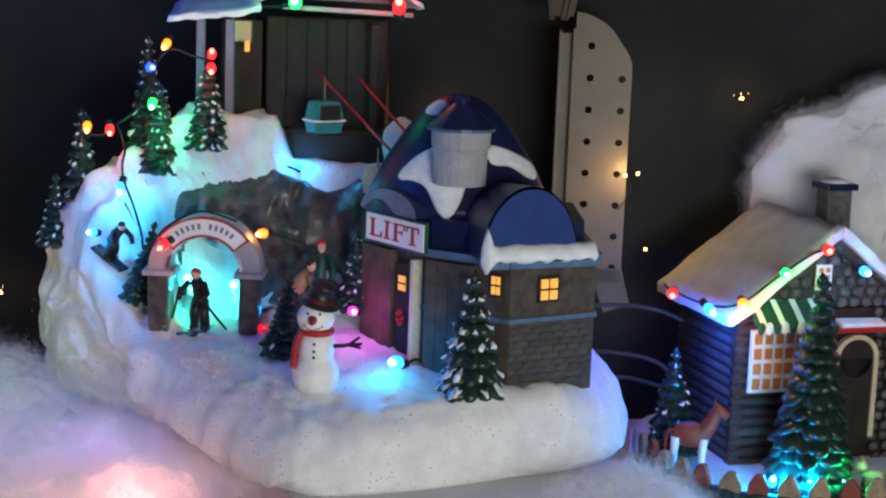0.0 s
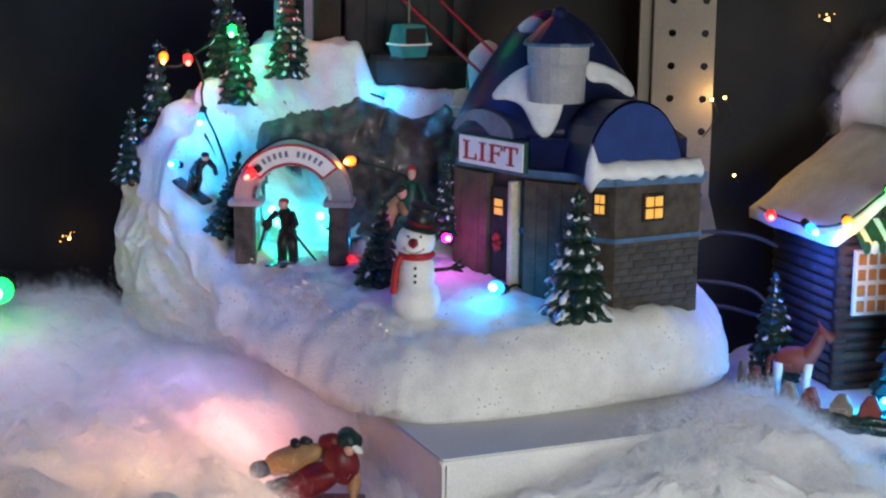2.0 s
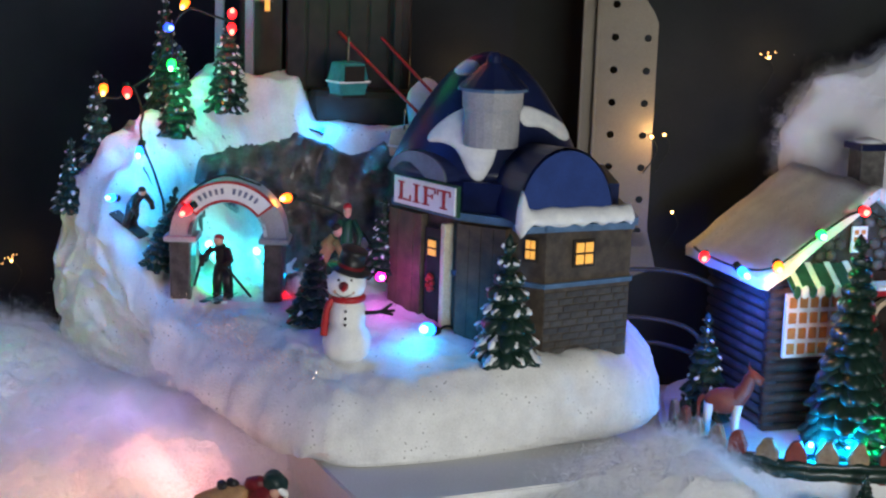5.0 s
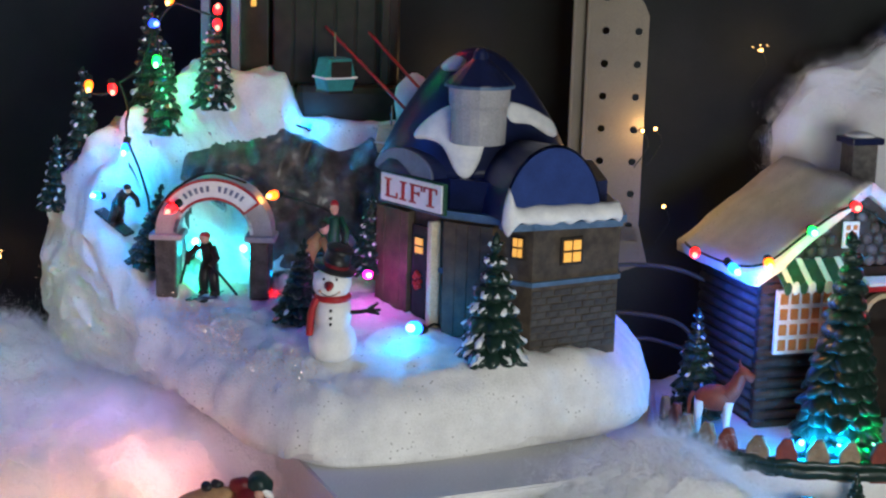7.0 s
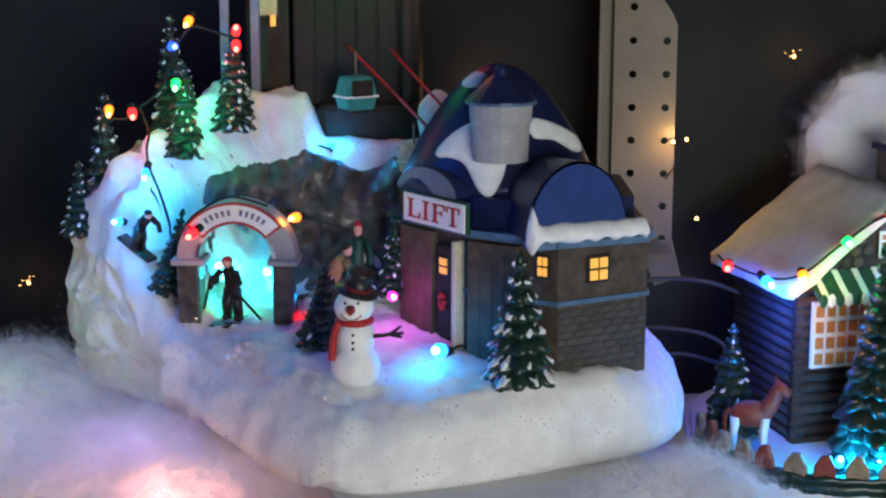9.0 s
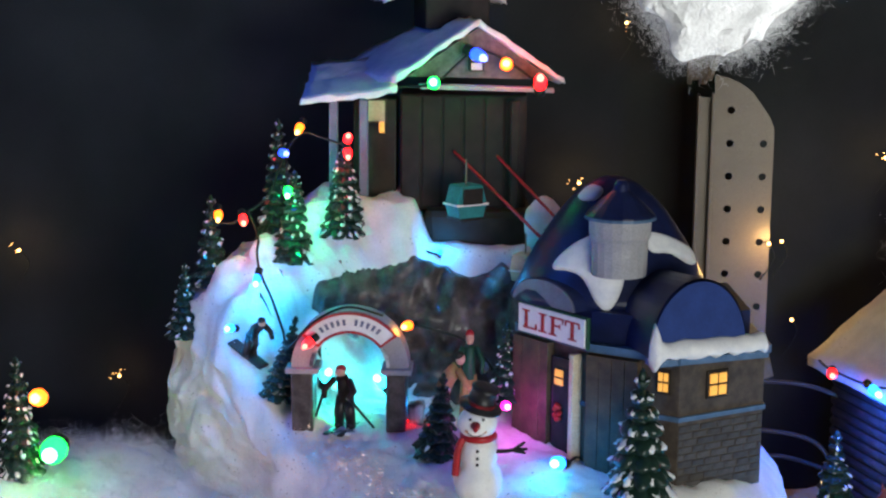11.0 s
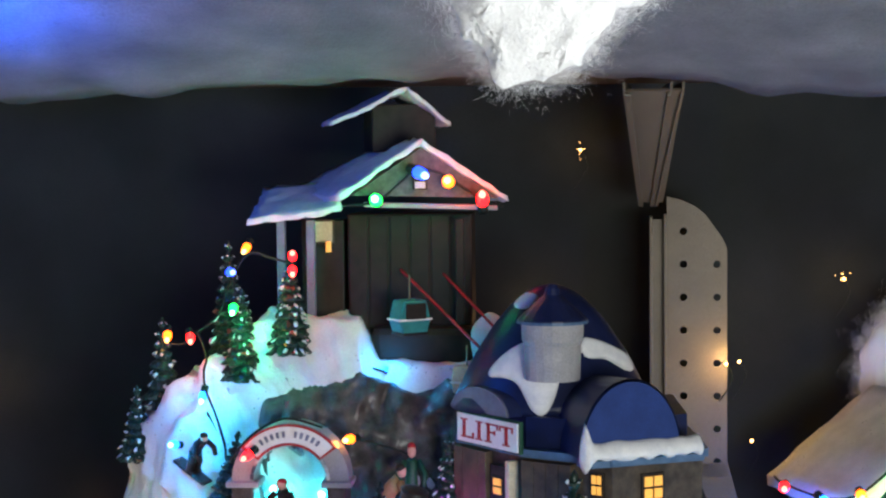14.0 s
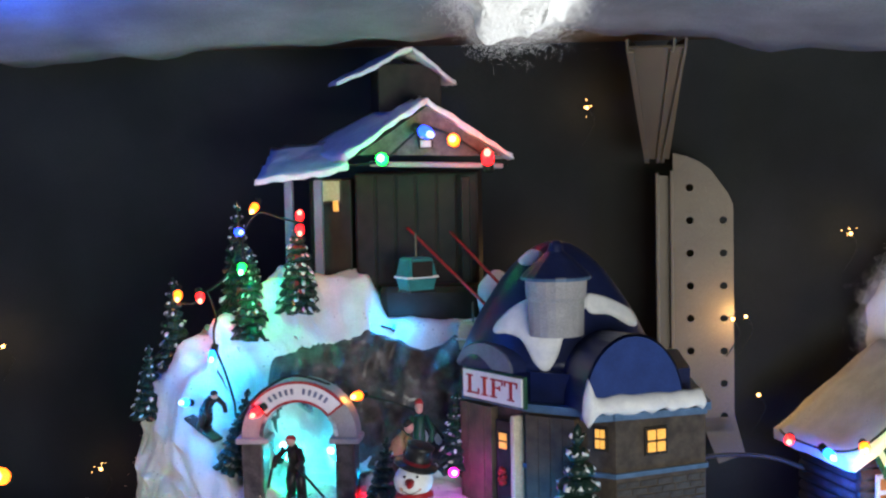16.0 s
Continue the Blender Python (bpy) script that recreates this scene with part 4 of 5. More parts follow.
def figurine(place, label, height, mats, bend=0.0, turn=0.0, poles=False, board=False):
    """A small plain figure: legs, trunk, arms and head in one mesh with painted zones."""
    bm = bmesh.new()
    h = height
    def zone(make, index):
        before = set(bm.faces)
        make()
        for f in bm.faces:
            if f not in before:
                f.material_index = index

    top = Vector((math.sin(radians(bend)) * h * 0.36, 0, h * 0.46 + math.cos(radians(bend)) * h * 0.36))
    for s in (-1, 1):
        zone(lambda: tube(bm, [(0, s * h * 0.10, 0), (h * 0.03, s * h * 0.09, h * 0.24), (0, s * h * 0.05, h * 0.48)], h * 0.075, 7, h * 0.095), 0)
        zone(lambda: ball(bm, h * 0.09, pose(h * 0.03, s * h * 0.10, h * 0.03) @ Matrix.Diagonal((1.4, 0.8, 0.7, 1)), 1), 3)
        zone(lambda: tube(bm, [top + Vector((0, s * h * 0.12, -h * 0.02)), top + Vector((h * 0.10, s * h * 0.24, -h * 0.17)), top + Vector((h * 0.22, s * h * 0.20, -h * 0.26))], h * 0.06, 6, h * 0.045), 1)
    zone(lambda: tube(bm, [(0, 0, h * 0.44), Vector((0, 0, h * 0.62)) * 0.5 + top * 0.5 + Vector((-h * 0.02, 0, -h * 0.06)), top], h * 0.125, 10, h * 0.10), 1)
    zone(lambda: ball(bm, h * 0.080, Matrix.Translation(top + Vector((h * 0.04, 0, h * 0.11))), 2), 2)
    zone(lambda: ball(bm, h * 0.083, Matrix.Translation(top + Vector((h * 0.02, 0, h * 0.15))) @ Matrix.Diagonal((1.0, 1.0, 0.75, 1)), 2), 4)
    if poles:
        for s in (-1, 1):
            zone(lambda: tube(bm, [top + Vector((h * 0.22, s * h * 0.22, -h * 0.24)), (h * 0.05, s * h * 0.50, h * 0.05)], h * 0.022, 5), 3)
        for s in (-1, 1):
            zone(lambda: box(bm, (h * 0.95, h * 0.09, h * 0.03), pose(0, s * h * 0.12, -h * 0.01), h * 0.01), 3)
    if board:
        zone(lambda: box(bm, (h * 0.95, h * 0.26, h * 0.07), pose(0, 0, -h * 0.01), h * 0.03), 3)
    me = bpy.data.meshes.new("figurine")
    bm.to_mesh(me)
    bm.free()
    for mt in mats:
        me.materials.append(mt)
    me.polygons.foreach_set("use_smooth", [True] * len(me.polygons))
    ob = new("figurine", me)
    ob.matrix_world = pose(*place, 0, 0, turn)
    return tagged(ob, label, "figurine", "figurines on the ski hill")


figurine((-0.1300, 0.077, 0.0580), "dark painted skier figurine with poles in the archway", 0.043, (BLACKPAINT, DARKWOOD, SKIN, BLACKPAINT, REDPAINT), 20, -110, poles=True)
tan_figure = figurine((-0.0660, 0.078, 0.0600), "figurine in tan jacket bending forward", 0.053, (DARKWOOD, TAN, SKIN, BLACKPAINT, DARKWOOD), 42, 10)
green_figure = figurine((-0.0490, 0.092, 0.0620), "standing figurine in green coat and red cap", 0.058, (TAN, GREENPAINT, SKIN, BLACKPAINT, REDPAINT), 2, -80)
tan_figure.scale, green_figure.scale = (0.78, 0.66, 1.0), (0.62, 0.62, 1.0)
boarder = figurine((-0.1975, 0.100, 0.1005), "black snowboarder figurine on the lit slope", 0.034, (BLACKPAINT, BLACKPAINT, SKIN, BLACKPAINT, BLACKPAINT), 24, -35, board=True)
boarder.rotation_euler = (radians(10), radians(24), radians(-35))

# Sledging figure on the cotton in front.
bm = bmesh.new()


def blob(r, m, index, detail=2):
    before = set(bm.faces)
    ball(bm, r, m, detail)
    for f in bm.faces:
        if f not in before:
            f.material_index = index


blob(0.0105, pose(-0.020, 0.000, 0.0270, 0, -15) @ Matrix.Diagonal((2.05, 0.85, 0.80, 1)), 1, 3)
blob(0.0070, pose(-0.0410, -0.002, 0.0205, 0, -10) @ Matrix.Diagonal((1.15, 0.95, 0.85, 1)), 2)
blob(0.0038, pose(-0.0180, -0.002, 0.0365) @ Matrix.Diagonal((1.0, 0.9, 0.8, 1)), 2)
blob(0.0040, pose(-0.0110, 0.002, 0.0375) @ Matrix.Diagonal((1.2, 0.9, 0.8, 1)), 2)
blob(0.0125, pose(-0.008, -0.004, 0.0140, 0, -22) @ Matrix.Diagonal((1.9, 0.9, 0.80, 1)), 0, 3)
blob(0.0120, pose(0.012, -0.002, 0.0265, 0, -30) @ Matrix.Diagonal((1, 0.95, 1.25, 1)), 0, 3)
blob(0.0066, pose(0.0055, -0.003, 0.0385) @ Matrix.Diagonal((1.25, 0.9, 0.9, 1)), 0)
blob(0.0086, pose(0.0170, -0.002, 0.0390, 0, 25) @ Matrix.Diagonal((1.05, 1.0, 0.90, 1)), 5, 3)
blob(0.0070, pose(0.0205, -0.0045, 0.0370, 0, 40) @ Matrix.Diagonal((1.15, 0.80, 0.42, 1)), 4)
blob(0.0042, pose(0.0170, -0.0080, 0.0350), 3)
blob(0.0055, pose(0.021, -0.004, 0.0130) @ Matrix.Diagonal((0.8, 0.9, 2.0, 1)), 1)
blob(0.0070, pose(-0.026, -0.006, 0.0110) @ Matrix.Diagonal((1.8, 0.7, 0.9, 1)), 2)
roughen(bm, 0.0016, 0.007)
box(bm, (0.055, 0.018, 0.003), pose(0, 0, 0.0015), 0.001)
me = bpy.data.meshes.new("figurine")
bm.to_mesh(me)
bm.free()
for mt in (DEEPRED, TAN, BLACKPAINT, SKIN, WHITE, PINEPAINT):
    me.materials.append(mt)
me.polygons.foreach_set("use_smooth", [True] * len(me.polygons))
sled = new("figurine", me)
sled.location = (-0.0930, -0.0800, -0.0545)
sled.scale = (0.88, 0.88, 0.98)
tagged(sled, "red-coated sledging figurine with black cap on the cotton", "figurine")

# ---- gondolas and their red cables ----


def gondola(place, turn, label, mat):
    ob = thing("gondola", place, label, "gondola", "gondolas on the lift")
    m = pose(0, 0, 0, 0, 0, turn)
    bm = bmesh.new()
    outline = [(-0.0075, 0.0), (0.0075, 0.0), (0.0098, 0.008), (0.0070, 0.0185), (-0.0070, 0.0185), (-0.0098, 0.008)]
    prism(bm, outline, -0.0065, 0.0065, m @ pose(0, 0, 0, 90))
    bmesh.ops.bevel(bm, geom=bm.edges[:], offset=0.0008, segments=1, affect="EDGES")
    body = part("cabin", bm, mat, ob)
    for s in (-1, 1):
        part("side", boxed((0.0125, 0.0012, 0.0085), m @ pose(0, s * 0.0070, 0.0125), 0.0003), DARKWOOD if s < 0 else TEAL, body)
    part("rim", boxed((0.0205, 0.0145, 0.0012), m @ pose(0, 0, 0.0080), 0.0003), WHITE, body)
    part("floor", boxed((0.0160, 0.0140, 0.0014), m @ pose(0, 0, 0.0002), 0.0003), BLACKPAINT, body)
    part("hanger", tube(bmesh.new(), [(0, 0, 0.018), (0, 0, 0.032)], 0.0006), STEEL, ob)
    return ob


CABLES = [((-0.062, 0.170, 0.2300), (0.010, 0.085, 0.1720)), ((-0.036, 0.180, 0.2300), (0.018, 0.100, 0.1840))]
for a, b in CABLES:
    a, b = Vector(a), Vector(b)
    solid("lift_cable", tube(bmesh.new(), [a.lerp(b, k / 10) for k in range(11)], 0.0011, 8), REDPAINT, "red plastic lift cable between hut and station", "cable", group="red lift cables", smooth=True)
big = gondola((-0.0530, 0.135, 0.1890), 35, "turquoise and white gondola hanging on the lift", TEAL)
big.scale = (1.25, 1.25, 1.25)
gondola((-0.0125, 0.106, 0.1520), 60, "cream striped gondola beside the station dome", CREAM)

# ---- chalet on the hilltop ----
chalet = thing("chalet", (-0.07, 0.18, 0.170), "dark wooden chalet with snowy gabled roofs", "miniature house")


def at(x, y, z):
    return (x + 0.07, y - 0.18, z - 0.170)


part("wall", boxed((0.088, 0.050, 0.082), pose(*at(-0.056, 0.200, 0.228)), 0.001), DARKWOOD, chalet, "dark brown timber wall")
part("porch_wall", boxed((0.030, 0.030, 0.070), pose(*at(-0.118, 0.192, 0.230)), 0.001), DARKWOOD, chalet)
part("plinth", roughen(boxed((0.075, 0.06, 0.030), pose(*at(-0.045, 0.188, 0.176)), 0.006), 0.002, 0.015), DARKWOOD, chalet)
for x in (-0.1455, -0.1245, -0.020):
    part("post", boxed((0.0060, 0.0060, 0.074), pose(*at(x, 0.164, 0.229)), 0.001), GREYBLUE if x < -0.05 else DARKWOOD, chalet, "grey painted porch post" if x < -0.05 else "")
glass = part("window", boxed((0.017, 0.002, 0.017), pose(*at(-0.118, 0.1755, 0.257)), 0.0004), WOOD, chalet, "dim lit chalet window")
part("pane", boxed((0.0145, 0.002, 0.0145), pose(*at(-0.118, 0.1748, 0.257)), 0.0004), CREAM, glass)
part("lantern", boxed((0.0035, 0.0035, 0.0075), pose(*at(-0.112, 0.163, 0.247)), 0.0005), WINDOW, chalet, "small amber lantern")


def slab(bm, corners, thick):
    """A sloping plate from four corners, thickened downwards."""
    low = [bm.verts.new(Vector(c) - Vector((0, 0, thick))) for c in corners]
    high = [bm.verts.new(c) for c in corners]
    bm.faces.new(high), bm.faces.new(low[::-1])
    for k in range(4):
        bm.faces.new((high[k], high[k - 1], low[k - 1], low[k]))
    bmesh.ops.recalc_face_normals(bm, faces=bm.faces)
    return bm


def snow_roof(name, corners, thick, parent, mat=SNOW_CAP, cuts=9):
    bm = slab(bmesh.new(), corners, thick)
    bmesh.ops.subdivide_edges(bm, edges=bm.edges[:], cuts=cuts, use_grid_fill=True)
    for v in bm.verts:
        v.co += 0.0016 * noise.noise_vector(v.co * 160) + 0.0016 * noise.noise_vector(v.co * 70)
    return part(name, bm, mat, parent, "snow-covered roof plane", smooth=True)


APEX, BACK = at(-0.046, 0.158, 0.322), at(-0.075, 0.235, 0.322)
snow_roof("roof", [APEX, at(0.015, 0.172, 0.281), at(-0.010, 0.245, 0.281), BACK], 0.004, chalet)
snow_roof("roof", [at(-0.102, 0.142, 0.283), APEX, BACK, at(-0.152, 0.225, 0.283)], 0.004, chalet)
snow_roof("porch_roof", [at(-0.166, 0.150, 0.267), at(-0.100, 0.146, 0.276), at(-0.110, 0.205, 0.292), at(-0.164, 0.205, 0.288)], 0.0045, chalet)
bm = bmesh.new()
tri = [at(-0.046, 0.166, 0.316), at(-0.094, 0.154, 0.283), at(0.006, 0.176, 0.280)]
low = [bm.verts.new(p) for p in tri]
high = [bm.verts.new(Vector(p) + Vector((-0.01, 0.03, 0))) for p in tri]
bm.faces.new(low), bm.faces.new(high[::-1])
for k in range(3):
    bm.faces.new((low[k], low[k - 1], high[k - 1], high[k]))
bmesh.ops.recalc_face_normals(bm, faces=bm.faces)
part("gable_wall", bm, GREYSTONE, chalet, "dark grey gable wall")
part("gable_sill", roughen(boxed((0.094, 0.009, 0.0034), pose(*at(-0.040, 0.162, 0.2750), 0, 2, 12), 0.001), 0.0006, 0.01), GREY, chalet, "snowy ledge under the gable")
frame_w = part("gable_window", boxed((0.010, 0.002, 0.013), pose(*at(-0.047, 0.1605, 0.293), 0, 0, 12), 0.0004), DARKWOOD, chalet)
for dz in (-0.0032, 0.0032):
    part("pane", boxed((0.0075, 0.002, 0.0048), pose(*at(-0.047, 0.1597, 0.293 + dz), 0, 0, 12), 0.0003), CREAM, frame_w)
TOP, TBACK = at(-0.0565, 0.180, 0.358), at(-0.078, 0.235, 0.358)
part("tower_wall", boxed((0.046, 0.04, 0.034), pose(*at(-0.066, 0.215, 0.330), 0, 0, 15), 0.001), DARKWOOD, chalet)
snow_roof("tower_roof", [TOP, at(-0.026, 0.188, 0.334), at(-0.042, 0.240, 0.334), TBACK], 0.0028, chalet)
snow_roof("tower_roof", [at(-0.110, 0.172, 0.335), TOP, TBACK, at(-0.125, 0.225, 0.335)], 0.0028, chalet)
for k in range(6):
    part("wall_board", boxed((0.0125, 0.0016, 0.080), pose(*at(-0.0925 + 0.0146 * k, 0.1743, 0.228)), 0.0005), DARKWOOD, chalet)
# Snow boulder right of the chalet's foot.
solid("snow_boulder", roughen(ball(bmesh.new(), 0.016, Matrix.Diagonal((0.9, 0.8, 1.3, 1)), 3), 0.003, 0.015), SNOW, "white snow boulder on the hilltop beside the chalet", "boulder", smooth=True, place=(0.000, 0.165, 0.178))
# ---- log cabin on its fenced tray ----
CAB = pose(0.246, 0.116, -0.040, 0, 0, 18)
cabin = thing("log_cabin", CAB.translation, "brown log and stone cabin with snowy roof", "miniature house")
cabin.rotation_euler = (0, 0, radians(18))
CW, CL, CE, CA = 0.142, 0.100, 0.118, 0.171
part("wall", boxed((CW - 0.006, CL - 0.006, CE), pose(CW / 2, CL / 2, CE / 2 - 0.002)), DARKWOOD, cabin, "dark timber wall")
for k in range(15):
    z = 0.004 + k * 0.0076
    bm = tube(bmesh.new(), [(0.0005, 0.0052, z), (0.074, 0.0052, z)], 0.0041, 8)
    part("log", roughen(bm, 0.0005, 0.01, k), LOG, cabin, smooth=True)
    bm = tube(bmesh.new(), [(0.0054, 0.0025, z + 0.0038), (0.0054, CL, z + 0.0038)], 0.0041, 8)
    part("log", roughen(bm, 0.0005, 0.01, k), SIDELOG, cabin, smooth=True)
bm = bmesh.new()
tri = [(-0.002, 0.002, CE), (CW + 0.002, 0.002, CE), (CW / 2, 0.002, CA)]
low = [bm.verts.new(p) for p in tri]
high = [bm.verts.new((x, CL - 0.002, z)) for x, y, z in tri]
bm.faces.new(low), bm.faces.new(high[::-1])
for k in range(3):
    bm.faces.new((low[k], low[k - 1], high[k - 1], high[k]))
bmesh.ops.recalc_face_normals(bm, faces=bm.faces)
gable_part = part("gable_wall", bm, MORTAR, cabin, "grey field stone gable")
rng = random.Random(21)
for row in range(22):
    z = 0.004 + row * 0.0078
    x = 0.002 + (row % 2) * 0.004
    while x < CW - 0.002:
        w = rng.uniform(0.007, 0.011)
        cx = x + w / 2
        x += w + 0.0006
        roof_z = CE + (CA - CE) * (1 - abs(cx - CW / 2) / (CW / 2))
        on_gable = z > CE + 0.001 and z < roof_z - 0.006
        on_right = cx > 0.112 and z <= CE + 0.001
        if not (on_gable or on_right) or (0.052 < cx < 0.075 and 0.122 < z < 0.152):
            continue
        bm = ball(bmesh.new(), 1.0, pose(cx, -0.0002, z, 0, rng.uniform(-20, 20)) @ Matrix.Diagonal((w * 0.52, 0.0024, 0.0042, 1)), 1)
        part("stone", bm, GREYSTONE, gable_part, smooth=True)
# Window, awning, attic window and door.
win = part("window", boxed((0.044, 0.003, 0.046), pose(0.030, -0.0045, 0.081), 0.0005), WHITE, cabin, "white lattice window with orange panes")
for i in range(5):
    for k in range(4):
        part("pane", boxed((0.0060, 0.0014, 0.0078), pose(0.0134 + 0.0083 * i, -0.0062, 0.0645 + 0.0110 * k), 0.0006), ORANGE, win)
awn = part("awning", slab(bmesh.new(), [(0.004, -0.020, 0.110), (0.060, -0.020, 0.110), (0.060, -0.001, 0.124), (0.004, -0.001, 0.124)], 0.0016), GREENPAINT, cabin, "green and white striped awning")
for i in range(4):
    x = 0.0075 + 0.0150 * i
    part("white_stripe", slab(bmesh.new(), [(x, -0.0205, 0.1107), (x + 0.0045, -0.0205, 0.1107), (x + 0.0045, -0.001, 0.1250), (x, -0.001, 0.1250)], 0.0006), WHITE, awn)
for i in range(9):
    part("scallop", ball(bmesh.new(), 1, pose(0.0072 + 0.0062 * i, -0.0205, 0.1085) @ Matrix.Diagonal((0.0031, 0.0009, 0.0048, 1)), 2), WHITE if i % 2 else GREENPAINT, awn)
attic = part("attic_window", boxed((0.0125, 0.002, 0.0185), pose(0.0635, -0.0022, 0.1405), 0.0004), WHITE, cabin, "small white attic window")
for dx in (-0.0027, 0.0027):
    for dz in (-0.0052, 0.0, 0.0052):
        part("pane", boxed((0.0034, 0.001, 0.0034), pose(0.0635 + dx, -0.0034, 0.1405 + dz), 0.0004), ORANGE, attic)
DM = pose(0.094, -0.003, 0.080)
bm = bmesh.new()
arch_ring(bm, 0.0145, 0.0180, -0.003, 0.002, 0, 180, 14, DM)
for s in (-1, 1):
    box(bm, (0.0035, 0.005, 0.060), pose(0.094 + s * 0.01625, -0.0035, 0.051))
part("door_frame", bm, CREAM, cabin, "cream painted door frame")
bm = boxed((0.029, 0.002, 0.060), pose(0.094, -0.0032, 0.050))
cone(bm, 0.0145, 0.0145, 0.002, pose(0.094, -0.0042, 0.080, -90), 24)
part("door", bm, DARKWOOD, cabin, "dark arched door")
part("door_hood", boxed((0.042, 0.014, 0.004), pose(0.094, -0.006, 0.104, 10), 0.001), REDPAINT, cabin, "dark red hood over the door")
part("hood_snow", roughen(boxed((0.036, 0.012, 0.003), pose(0.094, -0.007, 0.1075, 10), 0.001), 0.0008, 0.008), SNOW_CAP, cabin)
# Snow-laden roof.
OV = 0.013
zs = (CA - CE) / (CW / 2)
for s in (-1, 1):
    e = CW / 2 + s * (CW / 2 + 0.012)
    ez = CA - zs * (CW / 2 + 0.012)
    a, b = (e, -OV, ez + 0.006), (CW / 2, -OV, CA + 0.008)
    c, d = (CW / 2, CL + OV, CA + 0.008), (e, CL + OV, ez + 0.006)
    bm = slab(bmesh.new(), [a, b, c, d] if s < 0 else [b, a, d, c], 0.0075)
    bmesh.ops.subdivide_edges(bm, edges=bm.edges[:], cuts=9, use_grid_fill=True)
    for v in bm.verts:
        v.co += 0.0018 * noise.noise_vector(v.co * 55) + 0.0006 * noise.noise_vector(v.co * 160)
    part("roof", bm, SNOW, cabin, "snow-covered roof plane", smooth=True)
chim = part("chimney", roughen(boxed((0.020, 0.018, 0.040), pose(CW / 2 + 0.030, 0.055, CA + 0.006), 0.001), 0.0006, 0.01), GREYSTONE, cabin, "stone chimney with snow")
part("chimney_cap", boxed((0.026, 0.024, 0.005), pose(CW / 2 + 0.030, 0.055, CA + 0.027), 0.001), NAVY, chim)
part("chimney_snow", roughen(ball(bmesh.new(), 1, pose(CW / 2 + 0.030, 0.055, CA + 0.030) @ Matrix.Diagonal((0.011, 0.010, 0.003, 1)), 2), 0.001, 0.008), SNOW_CAP, chim, smooth=True)

# Tray of snow under it.
bm = bmesh.new()
tray = rounded([(0.178, 0.150), (0.185, 0.105), (0.205, 0.066), (0.245, 0.040), (0.300, 0.038), (0.380, 0.055), (0.430, 0.100), (0.420, 0.250), (0.30, 0.285), (0.20, 0.245)], 8)
prism(bm, tray, FLOOR - 0.004, -0.037)
bmesh.ops.bevel(bm, geom=[e for e in bm.edges if abs(e.verts[0].co.z - e.verts[1].co.z) < 1e-5 and e.verts[0].co.z > -0.045], offset=0.004, segments=3, affect="EDGES")
solid("cabin_tray", bm, SNOW, "white snow tray under the log cabin and fence", "ornament base")

# Picket fence along the tray's front.
fence = thing("picket_fence", (0.25, 0.05, -0.045), "low rustic picket fence with pointed brown pickets", "fence")
line = curve_points([(0.186, 0.135, 0), (0.190, 0.112, 0), (0.200, 0.086, 0), (0.217, 0.063, 0), (0.240, 0.048, 0), (0.270, 0.041, 0), (0.310, 0.041, 0), (0.355, 0.047, 0), (0.395, 0.060, 0)], 8)
line = [p - Vector((0.25, 0.05, 0)) for p in line]
bm = bmesh.new()
for z, r in ((0.004, 0.0058), (0.0095, 0.0040)):
    tube(bm, [p + Vector((0, -0.001, z + 0.001 * noise.noise(p * 90))) for p in line], r, 8)
part("rail", roughen(bm, 0.0018, 0.009), FIR, fence, "dark green mossy rail", smooth=True)
picket_mats = (PICKET, HORSE, PICKET, PICKET, HORSE)
walked, due, count = 0.0, 0.004, 0
for k in range(1, len(line) - 1):
    walked += (line[k] - line[k - 1]).length
    if walked < due:
        continue
    due += 0.0196
    way = line[k + 1] - line[k - 1]
    ang = math.degrees(math.atan2(way.y, way.x))
    h = 0.0285 + 0.004 * noise.noise(Vector((k * 1.3, 0, 0)))
    w = 0.0072 + 0.001 * noise.noise(Vector((k * 2.3, 4, 0)))
    lean = 5 * noise.noise(Vector((k * 3.1, 9, 0)))
    outline = [(-w, 0), (w, 0), (w * 1.04, h * 0.66), (w * 0.40, h), (-w * 0.35, h * 0.98), (-w * 1.0, h * 0.70)]
    bm = prism(bmesh.new(), outline, -0.0024, 0.0024, pose(*line[k], 0, 0, ang) @ pose(0, -0.001, -0.002, 90, lean))
    bmesh.ops.bevel(bm, geom=bm.edges[:], offset=0.0008, segments=1, affect="EDGES")
    part("picket", bm, picket_mats[count % 5], fence)
    count += 1

# Horse, small dog, trees and stones by the cabin.
bm = bmesh.new()
ball(bm, 1, pose(0, 0, 0.028) @ Matrix.Diagonal((0.0165, 0.0082, 0.0102, 1)), 3)
tube(bm, curve_points([(0.010, 0, 0.030), (0.0165, 0, 0.038), (0.0200, 0, 0.0475)]), 0.0078, 10, 0.0048)
tube(bm, [(0.0175, 0, 0.0500), (0.0250, 0, 0.0465), (0.0300, 0, 0.0435)], 0.0052, 9, 0.0034)
for s in (-1, 1):
    cone(bm, 0.0012, 0.0003, 0.004, pose(0.0185, s * 0.0024, 0.0535), 6)
    for x in (-0.0125, 0.0110):
        old = set(bm.faces)
        tube(bm, [(x, s * 0.004, 0.026), (x - 0.001, s * 0.0045, 0.012), (x, s * 0.0045, 0.0)], 0.0042, 7, 0.0024)
        for f in bm.faces:
            if f not in old:
                f.material_index = 1
tube(bm, curve_points([(-0.0165, 0, 0.031), (-0.0205, 0, 0.026), (-0.0205, 0, 0.014)]), 0.0022, 6, 0.0012)
